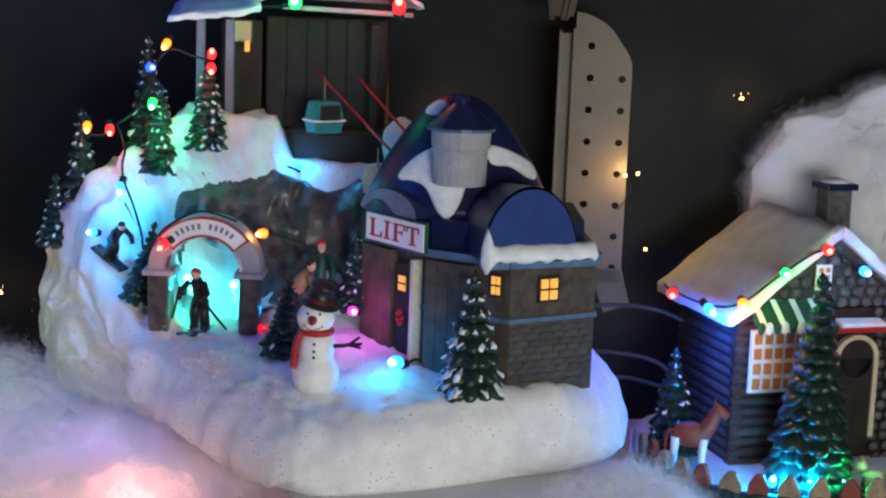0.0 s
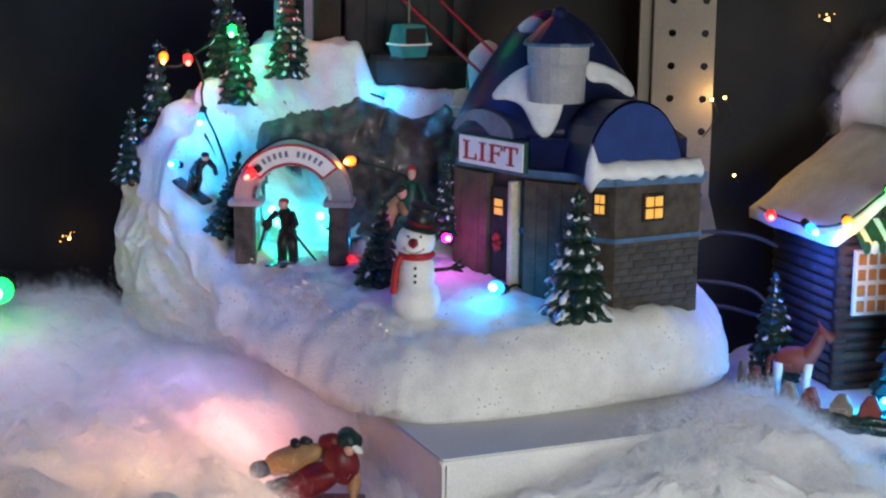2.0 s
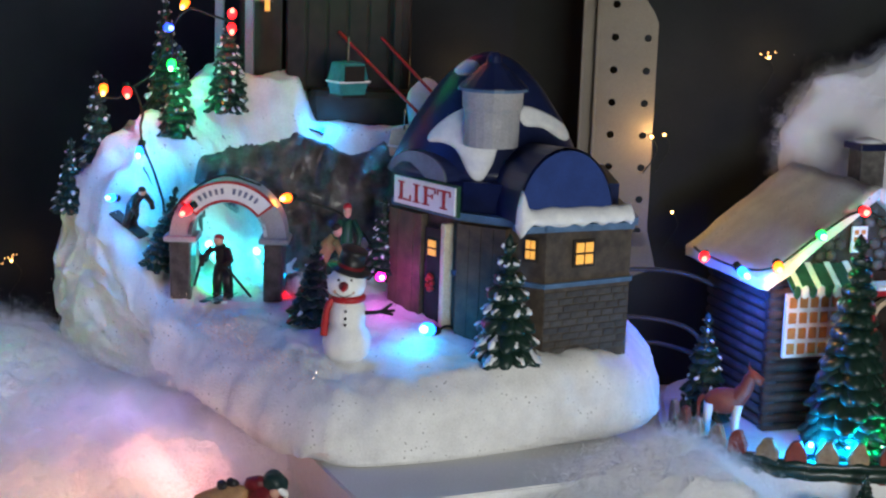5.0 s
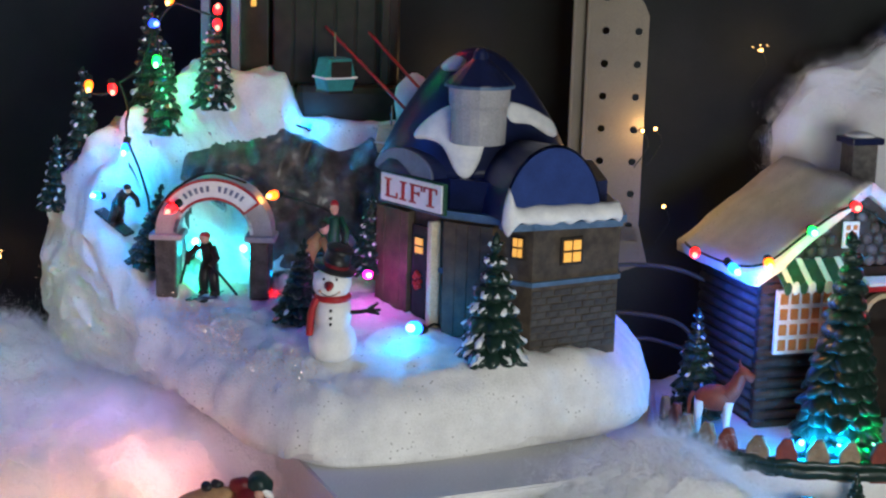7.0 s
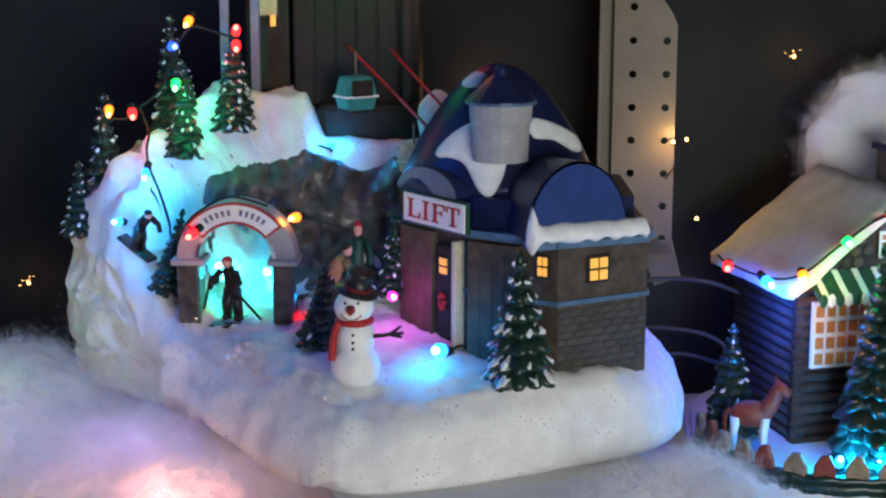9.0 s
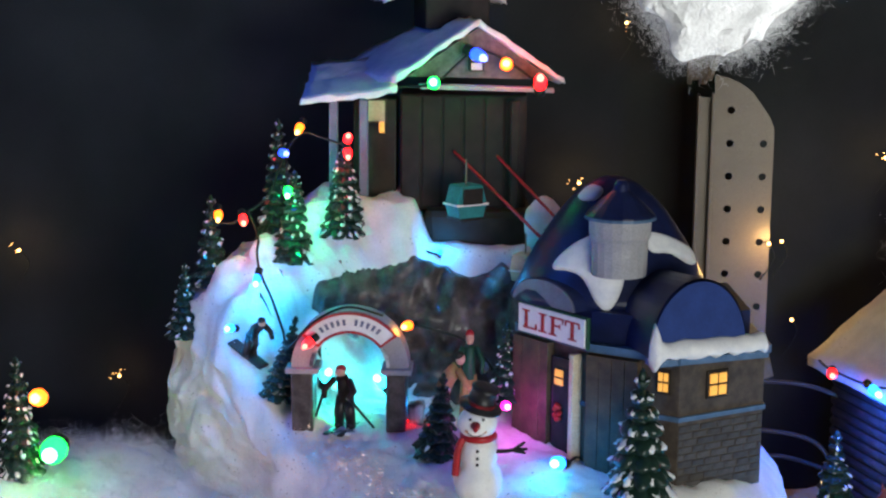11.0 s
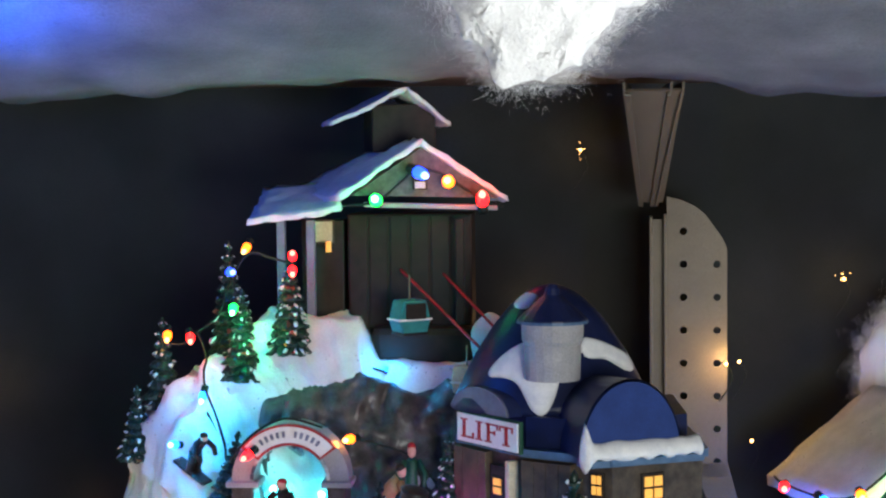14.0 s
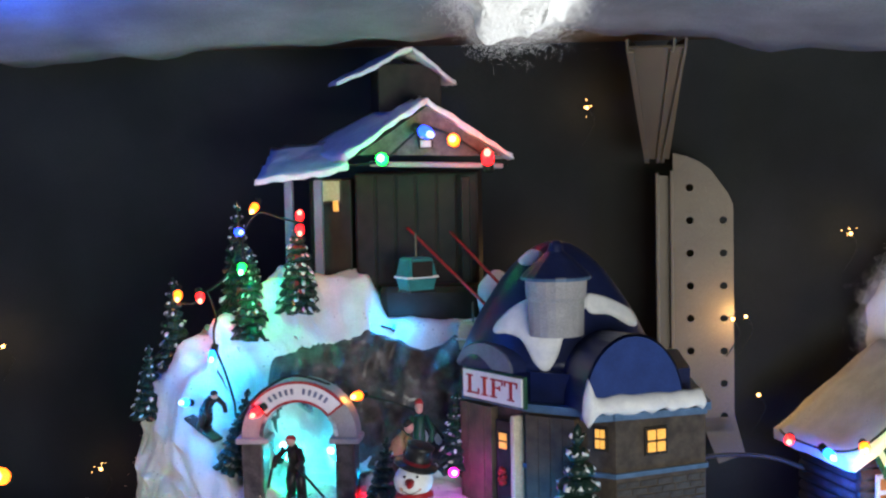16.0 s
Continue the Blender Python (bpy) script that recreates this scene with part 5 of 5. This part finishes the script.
horse = solid("toy_horse", roughen(bm, 0.0004, 0.008), HORSE, "chestnut toy horse with white legs standing behind the fence", "horse figurine", smooth=True, place=(0.2155, 0.104, -0.0375))
horse.data.materials.append(WHITE)
horse.rotation_euler = (0, 0, radians(-8))
horse.scale = (0.84, 0.84, 0.94)
bm = bmesh.new()
ball(bm, 1, pose(0, 0, 0.0095) @ Matrix.Diagonal((0.0085, 0.0045, 0.0050, 1)), 2)
ball(bm, 0.0042, pose(-0.0085, 0, 0.0165), 2)
for s in (-1, 1):
    cone(bm, 0.0014, 0.0003, 0.004, pose(-0.0085, s * 0.0022, 0.0195), 6)
    for x in (-0.0055, 0.0055):
        tube(bm, [(x, s * 0.0028, 0.009), (x, s * 0.003, 0.0)], 0.0017, 6)
tube(bm, curve_points([(0.008, 0, 0.011), (0.0125, 0, 0.014), (0.0135, 0, 0.021)]), 0.0014, 6, 0.0008)
solid("toy_dog", bm, CREAM, "cream toy dog on the snow by the cabin", "dog figurine", smooth=True, place=(0.3400, 0.078, -0.0375))
fir((0.2940, 0.072, -0.038), 0.148, 0.0345, "tall dark fir with frosted boughs before the cabin", "trees by the cabin", 11, 0.03, seed=31, tip_mat=SNOW_CAP, trunk=0.04, fine=2)
fir((0.2060, 0.136, -0.038), 0.078, 0.0215, "small dark fir lit blue beside the cabin", "trees by the cabin", 8, 0.3, seed=32)
fir((0.2955, 0.018, -0.060), 0.026, 0.0095, "tiny dark fir outside the picket fence", "trees by the cabin", 6, 0.2, seed=33)
for n, (x, y, r) in enumerate([(0.262, 0.014, 0.0085), (0.281, 0.006, 0.007), (0.2, -0.045, 0.004)]):
    solid("stone", roughen(ball(bmesh.new(), r, Matrix.Diagonal((1.1, 0.9, 0.8, 1)), 3), r * 0.35, r, n), ROCK if n < 2 else HORSE, "small dark stone lying in the snow", "stone", group="stones in the snow", smooth=False, place=(x, y, FLOOR + 0.005))

# ---- string lights ----


def string_lights(label, bulbs, wire, group="string lights", wire_mat=WIRE, r=0.0032, hot=True):
    """A wire with its bulbs: (place, colour, lamp power, way the bulb points)."""
    ob = thing("string_lights", bulbs[0][0], label, "string lights", group)
    base = Vector(bulbs[0][0])
    bm = bmesh.new()
    for strand in wire:
        tube(bm, [p - base for p in curve_points(strand, 6)], 0.0009, 6)
    part("wire", bm, wire_mat, ob, smooth=True)
    for place, hue, power, way in bulbs:
        p, w = Vector(place) - base, Vector(way).normalized()
        turn = w.to_track_quat("Z", "Y").to_matrix().to_4x4()
        bm = lathe(bmesh.new(), [(r * 0.75, -r * 0.8), (r, -r * 0.3), (r * 0.95, r * 0.8), (r * 0.55, r * 1.6), (r * 0.1, r * 1.9)], Matrix.Translation(p) @ turn, 12)
        glow = part("bulb", bm, GLOW[hue], ob, "glowing " + hue + " bulb", smooth=True)
        part("socket", lathe(bmesh.new(), [(r * 0.6, -r * 2.4), (r * 0.85, -r * 2.2), (r * 0.85, -r * 0.7)], Matrix.Translation(p) @ turn, 10), WIRE, glow, smooth=True)
        if hot:
            # Added pale core, set towards the front, stands for the glare.
            part("glare_core", lathe(bmesh.new(), [(r * 0.20, r * 0.6), (r * 0.52, r * 0.95), (r * 0.58, r * 1.35), (r * 0.40, r * 1.8), (r * 0.1, r * 2.05)], Matrix.Translation(p + Vector((0, -r * 0.50, 0))) @ turn, 12), HOT[hue], glow, "pale glowing core added for the bulb's glare", smooth=True)
        if power:
            lamp("bulb_or_fill_light", "POINT", tuple(Vector(place) + w * r * 3.2 + Vector((0, -r * 1.6, 0))), power, HUES[hue], 0.0035)
    return ob


up, toward = (0, 0, 1), (0, -1, 0.2)
string_lights("dark green string lights with coloured bulbs on the hill", [
    ((-0.2240, 0.148, 0.187), "amber", 0.012, (0.1, -0.6, -0.8)),
    ((-0.2045, 0.132, 0.187), "red", 0.022, (0.3, -0.8, -0.8)),
    ((-0.1930, 0.117, 0.149), "azure", 0.060, (-0.2, -0.4, -1.0)),
    ((-0.2080, 0.095, 0.1190), "azure", 0.120, (-0.5, -1, 0.2)),
    ((-0.1780, 0.142, 0.231), "blue", 0.014, (0.8, -0.8, 0)),
    ((-0.1670, 0.147, 0.248), "amber", 0.014, (-0.4, -0.8, -0.9)),
    ((-0.1726, 0.124, 0.208), "green", 0.100, (0, -0.7, -0.9)),
    ((-0.1330, 0.134, 0.242), "red", 0.014, (0.2, -0.8, 0.8)),
    ((-0.1330, 0.133, 0.233), "red", 0.010, (0.2, -0.8, -0.8)),
    ((-0.1515, 0.060, 0.1190), "red", 0.004, (-0.8, -0.5, -0.6)),
], [[(-0.224, 0.155, 0.180), (-0.214, 0.155, 0.180), (-0.204, 0.150, 0.188), (-0.196, 0.143, 0.172), (-0.195, 0.130, 0.164), (-0.191, 0.116, 0.153), (-0.181, 0.100, 0.138), (-0.172, 0.084, 0.121), (-0.166, 0.066, 0.114), (-0.150, 0.063, 0.131), (-0.128, 0.062, 0.142), (-0.105, 0.070, 0.135)],
    [(-0.204, 0.150, 0.188), (-0.190, 0.158, 0.200), (-0.180, 0.155, 0.225), (-0.167, 0.155, 0.243), (-0.150, 0.150, 0.240), (-0.133, 0.142, 0.236)], [(-0.178, 0.154, 0.228), (-0.173, 0.135, 0.205)]], r=0.0030)
string_lights("string lights along the chalet's gable", [
    ((-0.0755, 0.139, 0.2800), "green", 0.050, (0, -1, 0.2)),
    ((-0.0470, 0.152, 0.2985), "blue", 0.012, (0.9, -0.6, -0.4)),
    ((-0.0268, 0.153, 0.2920), "amber", 0.030, (0, -1, 0.2)),
    ((-0.0035, 0.158, 0.2785), "red", 0.025, (0, -0.6, 0.8)),
], [[(-0.100, 0.150, 0.276), (-0.076, 0.145, 0.279), (-0.060, 0.152, 0.292), (-0.047, 0.158, 0.301), (-0.0265, 0.160, 0.294), (-0.003, 0.166, 0.278), (0.010, 0.172, 0.274)]], r=0.0044)
string_lights("string lights under the cabin's eaves", [
    ((0.2010, 0.1400, 0.0830), "red", 0.006, (-0.2, -1, -0.1)),
    ((0.2235, 0.1130, 0.0790), "azure", 0.045, (0.6, -0.8, -0.5)),
    ((0.2441, 0.0944, 0.0870), "amber", 0.060, (0, -1, -0.2)),
    ((0.2738, 0.1030, 0.1080), "green", 0.035, (0, -1, 0)),
    ((0.3040, 0.1128, 0.1240), "red", 0.010, (0, -1, 0)),
    ((0.3324, 0.1200, 0.1085), "azure", 0.060, (0.3, -1, -0.1)),
    ((0.3620, 0.1290, 0.0900), "red", 0.010, (0, -1, -0.1)),
], [[(0.199, 0.175, 0.083), (0.2015, 0.146, 0.084), (0.2235, 0.119, 0.080), (0.2435, 0.100, 0.086), (0.273, 0.108, 0.107), (0.304, 0.118, 0.123), (0.333, 0.125, 0.108), (0.375, 0.14, 0.08)]], r=0.0036)
string_lights("string lights lying round the cabin's fir", [
    ((0.2660, 0.056, -0.0290), "azure", 0.26, (0, -0.4, 1)),
    ((0.2900, 0.052, -0.0290), "azure", 0.24, (0, -0.4, 1)),
    ((0.3140, 0.060, -0.0290), "green", 0.13, (0, -0.4, 1)),
], [[(0.25, 0.058, -0.036), (0.266, 0.057, -0.0345), (0.290, 0.053, -0.0345), (0.314, 0.061, -0.0345), (0.345, 0.066, -0.036)]])
string_lights("string light lying on the snow before the station", [
    ((0.0085, 0.017, 0.0545), "azure", 0.052, (-0.6, -1, 0.4)),
], [[(0.014, 0.024, 0.052), (0.020, 0.034, 0.053), (0.024, 0.034, 0.052)]], r=0.0046)
string_lights("string lights tucked behind the figurines by the rock", [
    ((-0.0245, 0.066, 0.0770), "magenta", 0.024, (0.3, -1, 0.2)),
    ((-0.0895, 0.092, 0.1235), "amber", 0.010, (-0.7, -0.9, 0)),
], [[(-0.0235, 0.078, 0.078), (-0.028, 0.095, 0.085), (-0.05, 0.103, 0.11), (-0.0895, 0.098, 0.1235)]])
string_lights("string lights behind the rock edge on the hill", [
    ((-0.1230, 0.1420, 0.1640), "cyan", 0.062, (-0.3, -0.1, 1)),
    ((-0.0700, 0.1420, 0.1630), "azure", 0.034, (0.3, -0.1, 1)),
], [[(-0.1230, 0.144, 0.162), (-0.095, 0.146, 0.166), (-0.0700, 0.144, 0.161)]], r=0.0014, hot=False)
string_lights("red string light lying in the snow beside the archway", [((-0.0900, 0.088, 0.0585), "red", 0.020, (0.4, -0.6, -0.2))], [[(-0.0905, 0.094, 0.060), (-0.0925, 0.100, 0.061)]], r=0.0020, hot=False)
string_lights("bulbs inside the ice cave", [
    ((-0.1455, 0.108, 0.0830), "cyan", 0.0, (0.4, -0.5, 1)),
    ((-0.1080, 0.108, 0.0800), "cyan", 0.0, (-0.6, -0.5, 0.8)),
], [[(-0.1450, 0.115, 0.084), (-0.126, 0.124, 0.070), (-0.1065, 0.117, 0.078)]], r=0.0042)
string_lights("string lights on the cotton at the snowy yard", [
    ((-0.3360, 0.118, 0.0250), "green", 0.020, (0.1, -1, 0.1)),
], [[(-0.36, 0.13, 0.01), (-0.336, 0.128, 0.023)]], r=0.0092)
string_lights("amber string light over the snowy yard", [
    ((-0.3410, 0.102, 0.0670), "amber", 0.05, (0.1, -1, 0.3)),
], [[(-0.36, 0.13, 0.055), (-0.341, 0.108, 0.065)]], r=0.0062)

# Rough ice lump beside the arch, brightened by an added lamp behind it.
lump = roughen(boxed((0.0090, 0.010, 0.0150), None, 0.002), 0.0022, 0.006)
solid("ice_lump", lump, ICE, "rough pale ice lump beside the archway", "ice lump", smooth=True, place=(-0.0835, 0.085, hill_height(-0.0835, 0.085) + 0.0060))

# Patch of green light on the snow before the archway, built as thin ice.
patch = prism(bmesh.new(), [(0.0075 * math.cos(a) * (1 + 0.25 * math.sin(3 * a)), 0.0055 * math.sin(a) * (1 + 0.2 * math.cos(2 * a))) for a in (math.tau * k / 20 for k in range(20))], 0.0, 0.0014)
solid("light_patch", roughen(patch, 0.0008, 0.004), ICE, "patch of green light below the archway, built as thin ice", "ice sheet", place=(-0.1310, 0.0640, hill_height(-0.131, 0.064) + 0.0006))

# Small warm lights pinned to the backdrop.
fairy = [((0.0665, 0.312, 0.313), 0.010), ((-0.4120, 0.312, 0.128), 0.012), ((0.2700, 0.312, 0.211), 0.012), ((-0.3340, 0.312, 0.026), 0.006), ((0.0330, 0.312, 0.188), 0.016), ((0.1840, 0.262, 0.153), 0.0), ((0.1920, 0.250, 0.095), 0.004), ((0.1735, 0.2560, 0.1520), 0.060)]
for p, power in fairy:
    ob = thing("fairy_light", p, "tiny warm white fairy light on thin wire", "fairy light", "fairy lights on the backdrop")
    part("bulb", ball(bmesh.new(), 0.0013, None, 2), GLOW["warm"], ob, smooth=True)
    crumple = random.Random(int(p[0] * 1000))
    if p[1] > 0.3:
        # Added glowing specks imitate highlights on the crumpled backing round the bulb.
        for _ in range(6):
            part("glowing_highlight", ball(bmesh.new(), crumple.uniform(0.0002, 0.0005), pose(crumple.gauss(0, 0.0035), -0.001, crumple.gauss(0, 0.003)), 1), GLOW["warm"], ob)
    part("wire", tube(bmesh.new(), curve_points([(0, 0.002, 0), (0.006, 0.008, -0.012), (-0.004, 0.010, -0.030)]), 0.0004, 5), WIRE, ob, smooth=True)
    if power:
        lamp("fairy_glow", "POINT", (p[0], p[1] - 0.006, p[2]), power, HUES["warm"], 0.002)

# Coloured lights in the cave, under the cotton, by the shelf; some are fill.
lamp("cave_or_fill_light", "POINT", (-0.144, 0.112, 0.080), 0.050, (0.05, 0.90, 0.85), 0.003)
lamp("cave_or_fill_light", "POINT", (-0.109, 0.112, 0.078), 0.052, (0.05, 0.70, 1.0), 0.003)
# Unseen green lamp in the arch mouth, added to colour the ground there.
lamp("cave_or_fill_light", "POINT", (-0.136, 0.082, 0.0660), 0.011, GREEN, 0.003)
# Unseen azure lamp outside the cave, added to make the ice lump shine.
lamp("cave_or_fill_light", "POINT", (-0.0850, 0.0965, 0.0680), 0.006, HUES["azure"], 0.003)
lamp("buried_or_fill_light", "POINT", (-0.135, -0.095, -0.056), 0.50, (1.0, 0.46, 0.30), 0.03)
lamp("buried_or_fill_light", "POINT", (-0.190, -0.125, -0.056), 0.36, (1.0, 0.58, 0.30), 0.03)
lamp("buried_or_fill_light", "POINT", (-0.165, -0.040, -0.054), 0.48, (1.0, 0.40, 0.36), 0.03)
lamp("buried_or_fill_light", "POINT", (-0.190, 0.035, -0.050), 0.14, (0.55, 0.36, 1.0), 0.02)
lamp("buried_or_fill_light", "POINT", (-0.260, -0.100, -0.056), 0.26, (1.0, 0.72, 0.50), 0.03)
# Fill lamp in the air above the drift, added to brighten the hill's left side.
lamp("buried_or_fill_light", "POINT", (-0.315, 0.010, 0.055), 0.15, (0.86, 0.72, 1.0), 0.03)
lamp("shelf_light", "POINT", (-0.280, -0.060, 0.352), 0.9, (0.01, 0.12, 1.0), 0.01)

# Blue fill lamp with no bulb, added to tint the cabin's side wall.
lamp("bulb_or_fill_light", "POINT", (0.2060, 0.124, 0.058), 0.24, HUES["blue"], 0.004)

# Grey cables that droop behind the station.
for pts in ([(0.135, 0.20, 0.056), (0.165, 0.205, 0.059), (0.200, 0.20, 0.057), (0.235, 0.215, 0.040)], [(0.135, 0.21, 0.018), (0.165, 0.205, 0.022), (0.205, 0.20, 0.014), (0.225, 0.20, -0.02)], [(0.14, 0.19, -0.006), (0.175, 0.20, 0.004), (0.215, 0.19, -0.004)]):
    solid("power_cable", tube(bmesh.new(), curve_points(pts, 8), 0.0016, 8), GREYWIRE, "grey power cable drooping behind the station", "cable", group="power cables", smooth=True)

# ---- cotton wool ----


def cotton(name, lumps, label, per_area, length, width, seed=1, amount=0.012, size=0.03, loft=0.0022, grain=0.0):
    """A tuft of cotton: a lumpy core under a coat of loose fibres."""
    rng = np.random.default_rng(seed)
    bm = bmesh.new()
    for (x, y, z), (a, b, c) in lumps:
        ball(bm, 1, pose(x, y, z) @ Matrix.Diagonal((a, b, c, 1)), 4)
    bmesh.ops.delete(bm, geom=[v for v in bm.verts if not v.link_faces], context="VERTS")
    shell = bmesh.new()
    bmesh.ops.convex_hull(shell, input=[shell.verts.new(v.co) for v in bm.verts])
    bm.free()
    bm = shell
    bmesh.ops.delete(bm, geom=[v for v in bm.verts if not v.link_faces], context="VERTS")
    for limit in (0.010, 0.010, 0.010, 0.006 if grain else 0.010):
        wide = [e for e in bm.edges if e.calc_length() > limit]
        if wide:
            bmesh.ops.subdivide_edges(bm, edges=wide, cuts=1)
            bmesh.ops.triangulate(bm, faces=bm.faces[:])
    for v in bm.verts:
        v.co += amount * noise.noise_vector(v.co / size + Vector((seed, 0, 0))) + amount * 0.4 * noise.noise_vector(v.co / (size * 0.3))
        if grain:
            v.co += grain * noise.noise_vector(v.co / 0.009) + 0.6 * grain * noise.noise_vector(v.co / 0.0045)
    bm.normal_update()
    places, ways = strewn(bm, per_area, loft, rng)
    ob = thing(name, lumps[0][0], label, "cotton wool", "cotton wool tufts")
    o = Vector(lumps[0][0])
    bmesh.ops.translate(bm, vec=-o, verts=bm.verts)
    part("core", bm, COTTON, ob, smooth=True)
    fibres("fibre_coat", places - np.array(o), ways, length, width, 2.0).parent = ob
    return ob


solid("garland_rod", tube(bmesh.new(), [(-1.302, -0.40, 0.50), (1.302, -0.40, 0.50)], 0.002, 8), WIRE, "thin dark rod that the cotton hangs from", "rod", smooth=True)
CLOUD = "hanging white cotton wool cloud tuft"
cotton("cotton_cloud", [((0.030, -0.40, 0.402), (0.031, 0.028, 0.030)), ((0.029, -0.40, 0.3465), (0.005, 0.010, 0.013)), ((0.053, -0.40, 0.356), (0.009, 0.014, 0.014)), ((0.060, -0.40, 0.420), (0.034, 0.030, 0.040)), ((0.096, -0.40, 0.440), (0.028, 0.028, 0.040)), ((0.050, -0.40, 0.470), (0.06, 0.03, 0.04))], CLOUD, 6400000, 0.0034, 0.000016, 2, 0.006, 0.03, 0.0017, 0.0030)
cotton("cotton_cloud", [((-0.190, -0.40, 0.425), (0.052, 0.03, 0.042)), ((-0.215, -0.40, 0.398), (0.034, 0.022, 0.022)), ((-0.20, -0.40, 0.475), (0.055, 0.03, 0.03))], CLOUD, 6400000, 0.0034, 0.000016, 3, 0.006, 0.03, 0.0017, 0.0030)
cotton("cotton_drift", [((0.125, -0.075, -0.050), (0.065, 0.060, 0.034)), ((0.168, -0.010, -0.042), (0.034, 0.050, 0.034)), ((0.20, -0.07, -0.058), (0.06, 0.06, 0.020)), ((0.05, -0.135, -0.060), (0.06, 0.035, 0.020))], "loose white cotton drift heaped against the riser", 3200000, 0.0065, 0.000030, 4, 0.011, 0.028, 0.004)


def drift_height(x, y):
    """The left drift: high against the hill's side, low towards the front and the far left."""
    side = Vector((-0.80, -0.60))
    away = max(0.0, (Vector((x, y)) - Vector((-0.150, 0.020))).dot(side))
    z = -0.016 - 0.006 * smoothstep(0.01, 0.12, away) + 0.018 * smoothstep(-0.235, -0.300, x) * smoothstep(-0.02, 0.06, y)
    z -= 0.034 * smoothstep(-0.150, -0.090, x) * smoothstep(0.03, -0.03, y)
    z += 0.014 * (abs(noise.noise(Vector((x * 34 + 4, y * 20, 6)))) - 0.2)
    z = z + 0.010 * noise.noise(Vector((x * 26, y * 26, 3))) + 0.011 * noise.noise(Vector((x * 58, y * 58, 8))) + 0.006 * noise.noise(Vector((x * 140, y * 140, 2)))
    z -= 0.022 * smoothstep(0.060, 0.030, math.hypot(x + 0.105, y + 0.085))
    edge = smoothstep(-0.012, -0.040, x) * smoothstep(-0.30, -0.24, y) * smoothstep(-0.47, -0.42, x) * smoothstep(0.26, 0.20, y)
    return FLOOR - 0.004 + (z - FLOOR + 0.004) * edge


bm = bmesh.new()
NX, NY = 90, 106
sheet = [[bm.verts.new((x, y, drift_height(x, y))) for y in (-0.30 + 0.56 * k / NY for k in range(NY + 1))] for x in (-0.47 + 0.458 * i / NX for i in range(NX + 1))]
for i in range(NX):
    for k in range(NY):
        bm.faces.new((sheet[i][k], sheet[i + 1][k], sheet[i + 1][k + 1], sheet[i][k + 1]))
bm.normal_update()
rng = np.random.default_rng(15)
places, ways = strewn(bm, 2600000, 0.0035, rng, FLOOR + 0.002)
drift = thing("cotton_drift", (-0.25, 0.0, FLOOR), "wide loose cotton drift heaped beside the ski hill", "cotton wool", "cotton wool tufts")
o = Vector((-0.25, 0.0, FLOOR))
bmesh.ops.translate(bm, vec=-o, verts=bm.verts)
part("core", bm, THIN_COTTON, drift, smooth=True)
fibres("fibre_coat", places - np.array(o), ways, 0.0065, 0.000032, 2.0).parent = drift
cotton("cotton_drift", [((0.335, 0.268, 0.145), (0.058, 0.018, 0.060)), ((0.415, 0.262, 0.160), (0.08, 0.024, 0.078)), ((0.37, 0.25, 0.02), (0.07, 0.03, 0.10))], "tall cotton bank behind the log cabin", 3200000, 0.0060, 0.000024, 6, 0.012, 0.035, 0.0028)

# Neighbouring yard at the display's edge: a snow mound and a small fir.
solid("snow_mound", roughen(ball(bmesh.new(), 1, Matrix.Diagonal((0.07, 0.06, 0.05, 1)), 4), 0.006, 0.03), SNOW, "white snow mound of a neighbouring ornament", "snow mound", smooth=True, place=(-0.385, 0.09, -0.04))
fir((-0.3610, 0.120, 0.000), 0.088, 0.020, "dark fir lit blue on a neighbouring snow mound", "", 8, 0.5, seed=41)
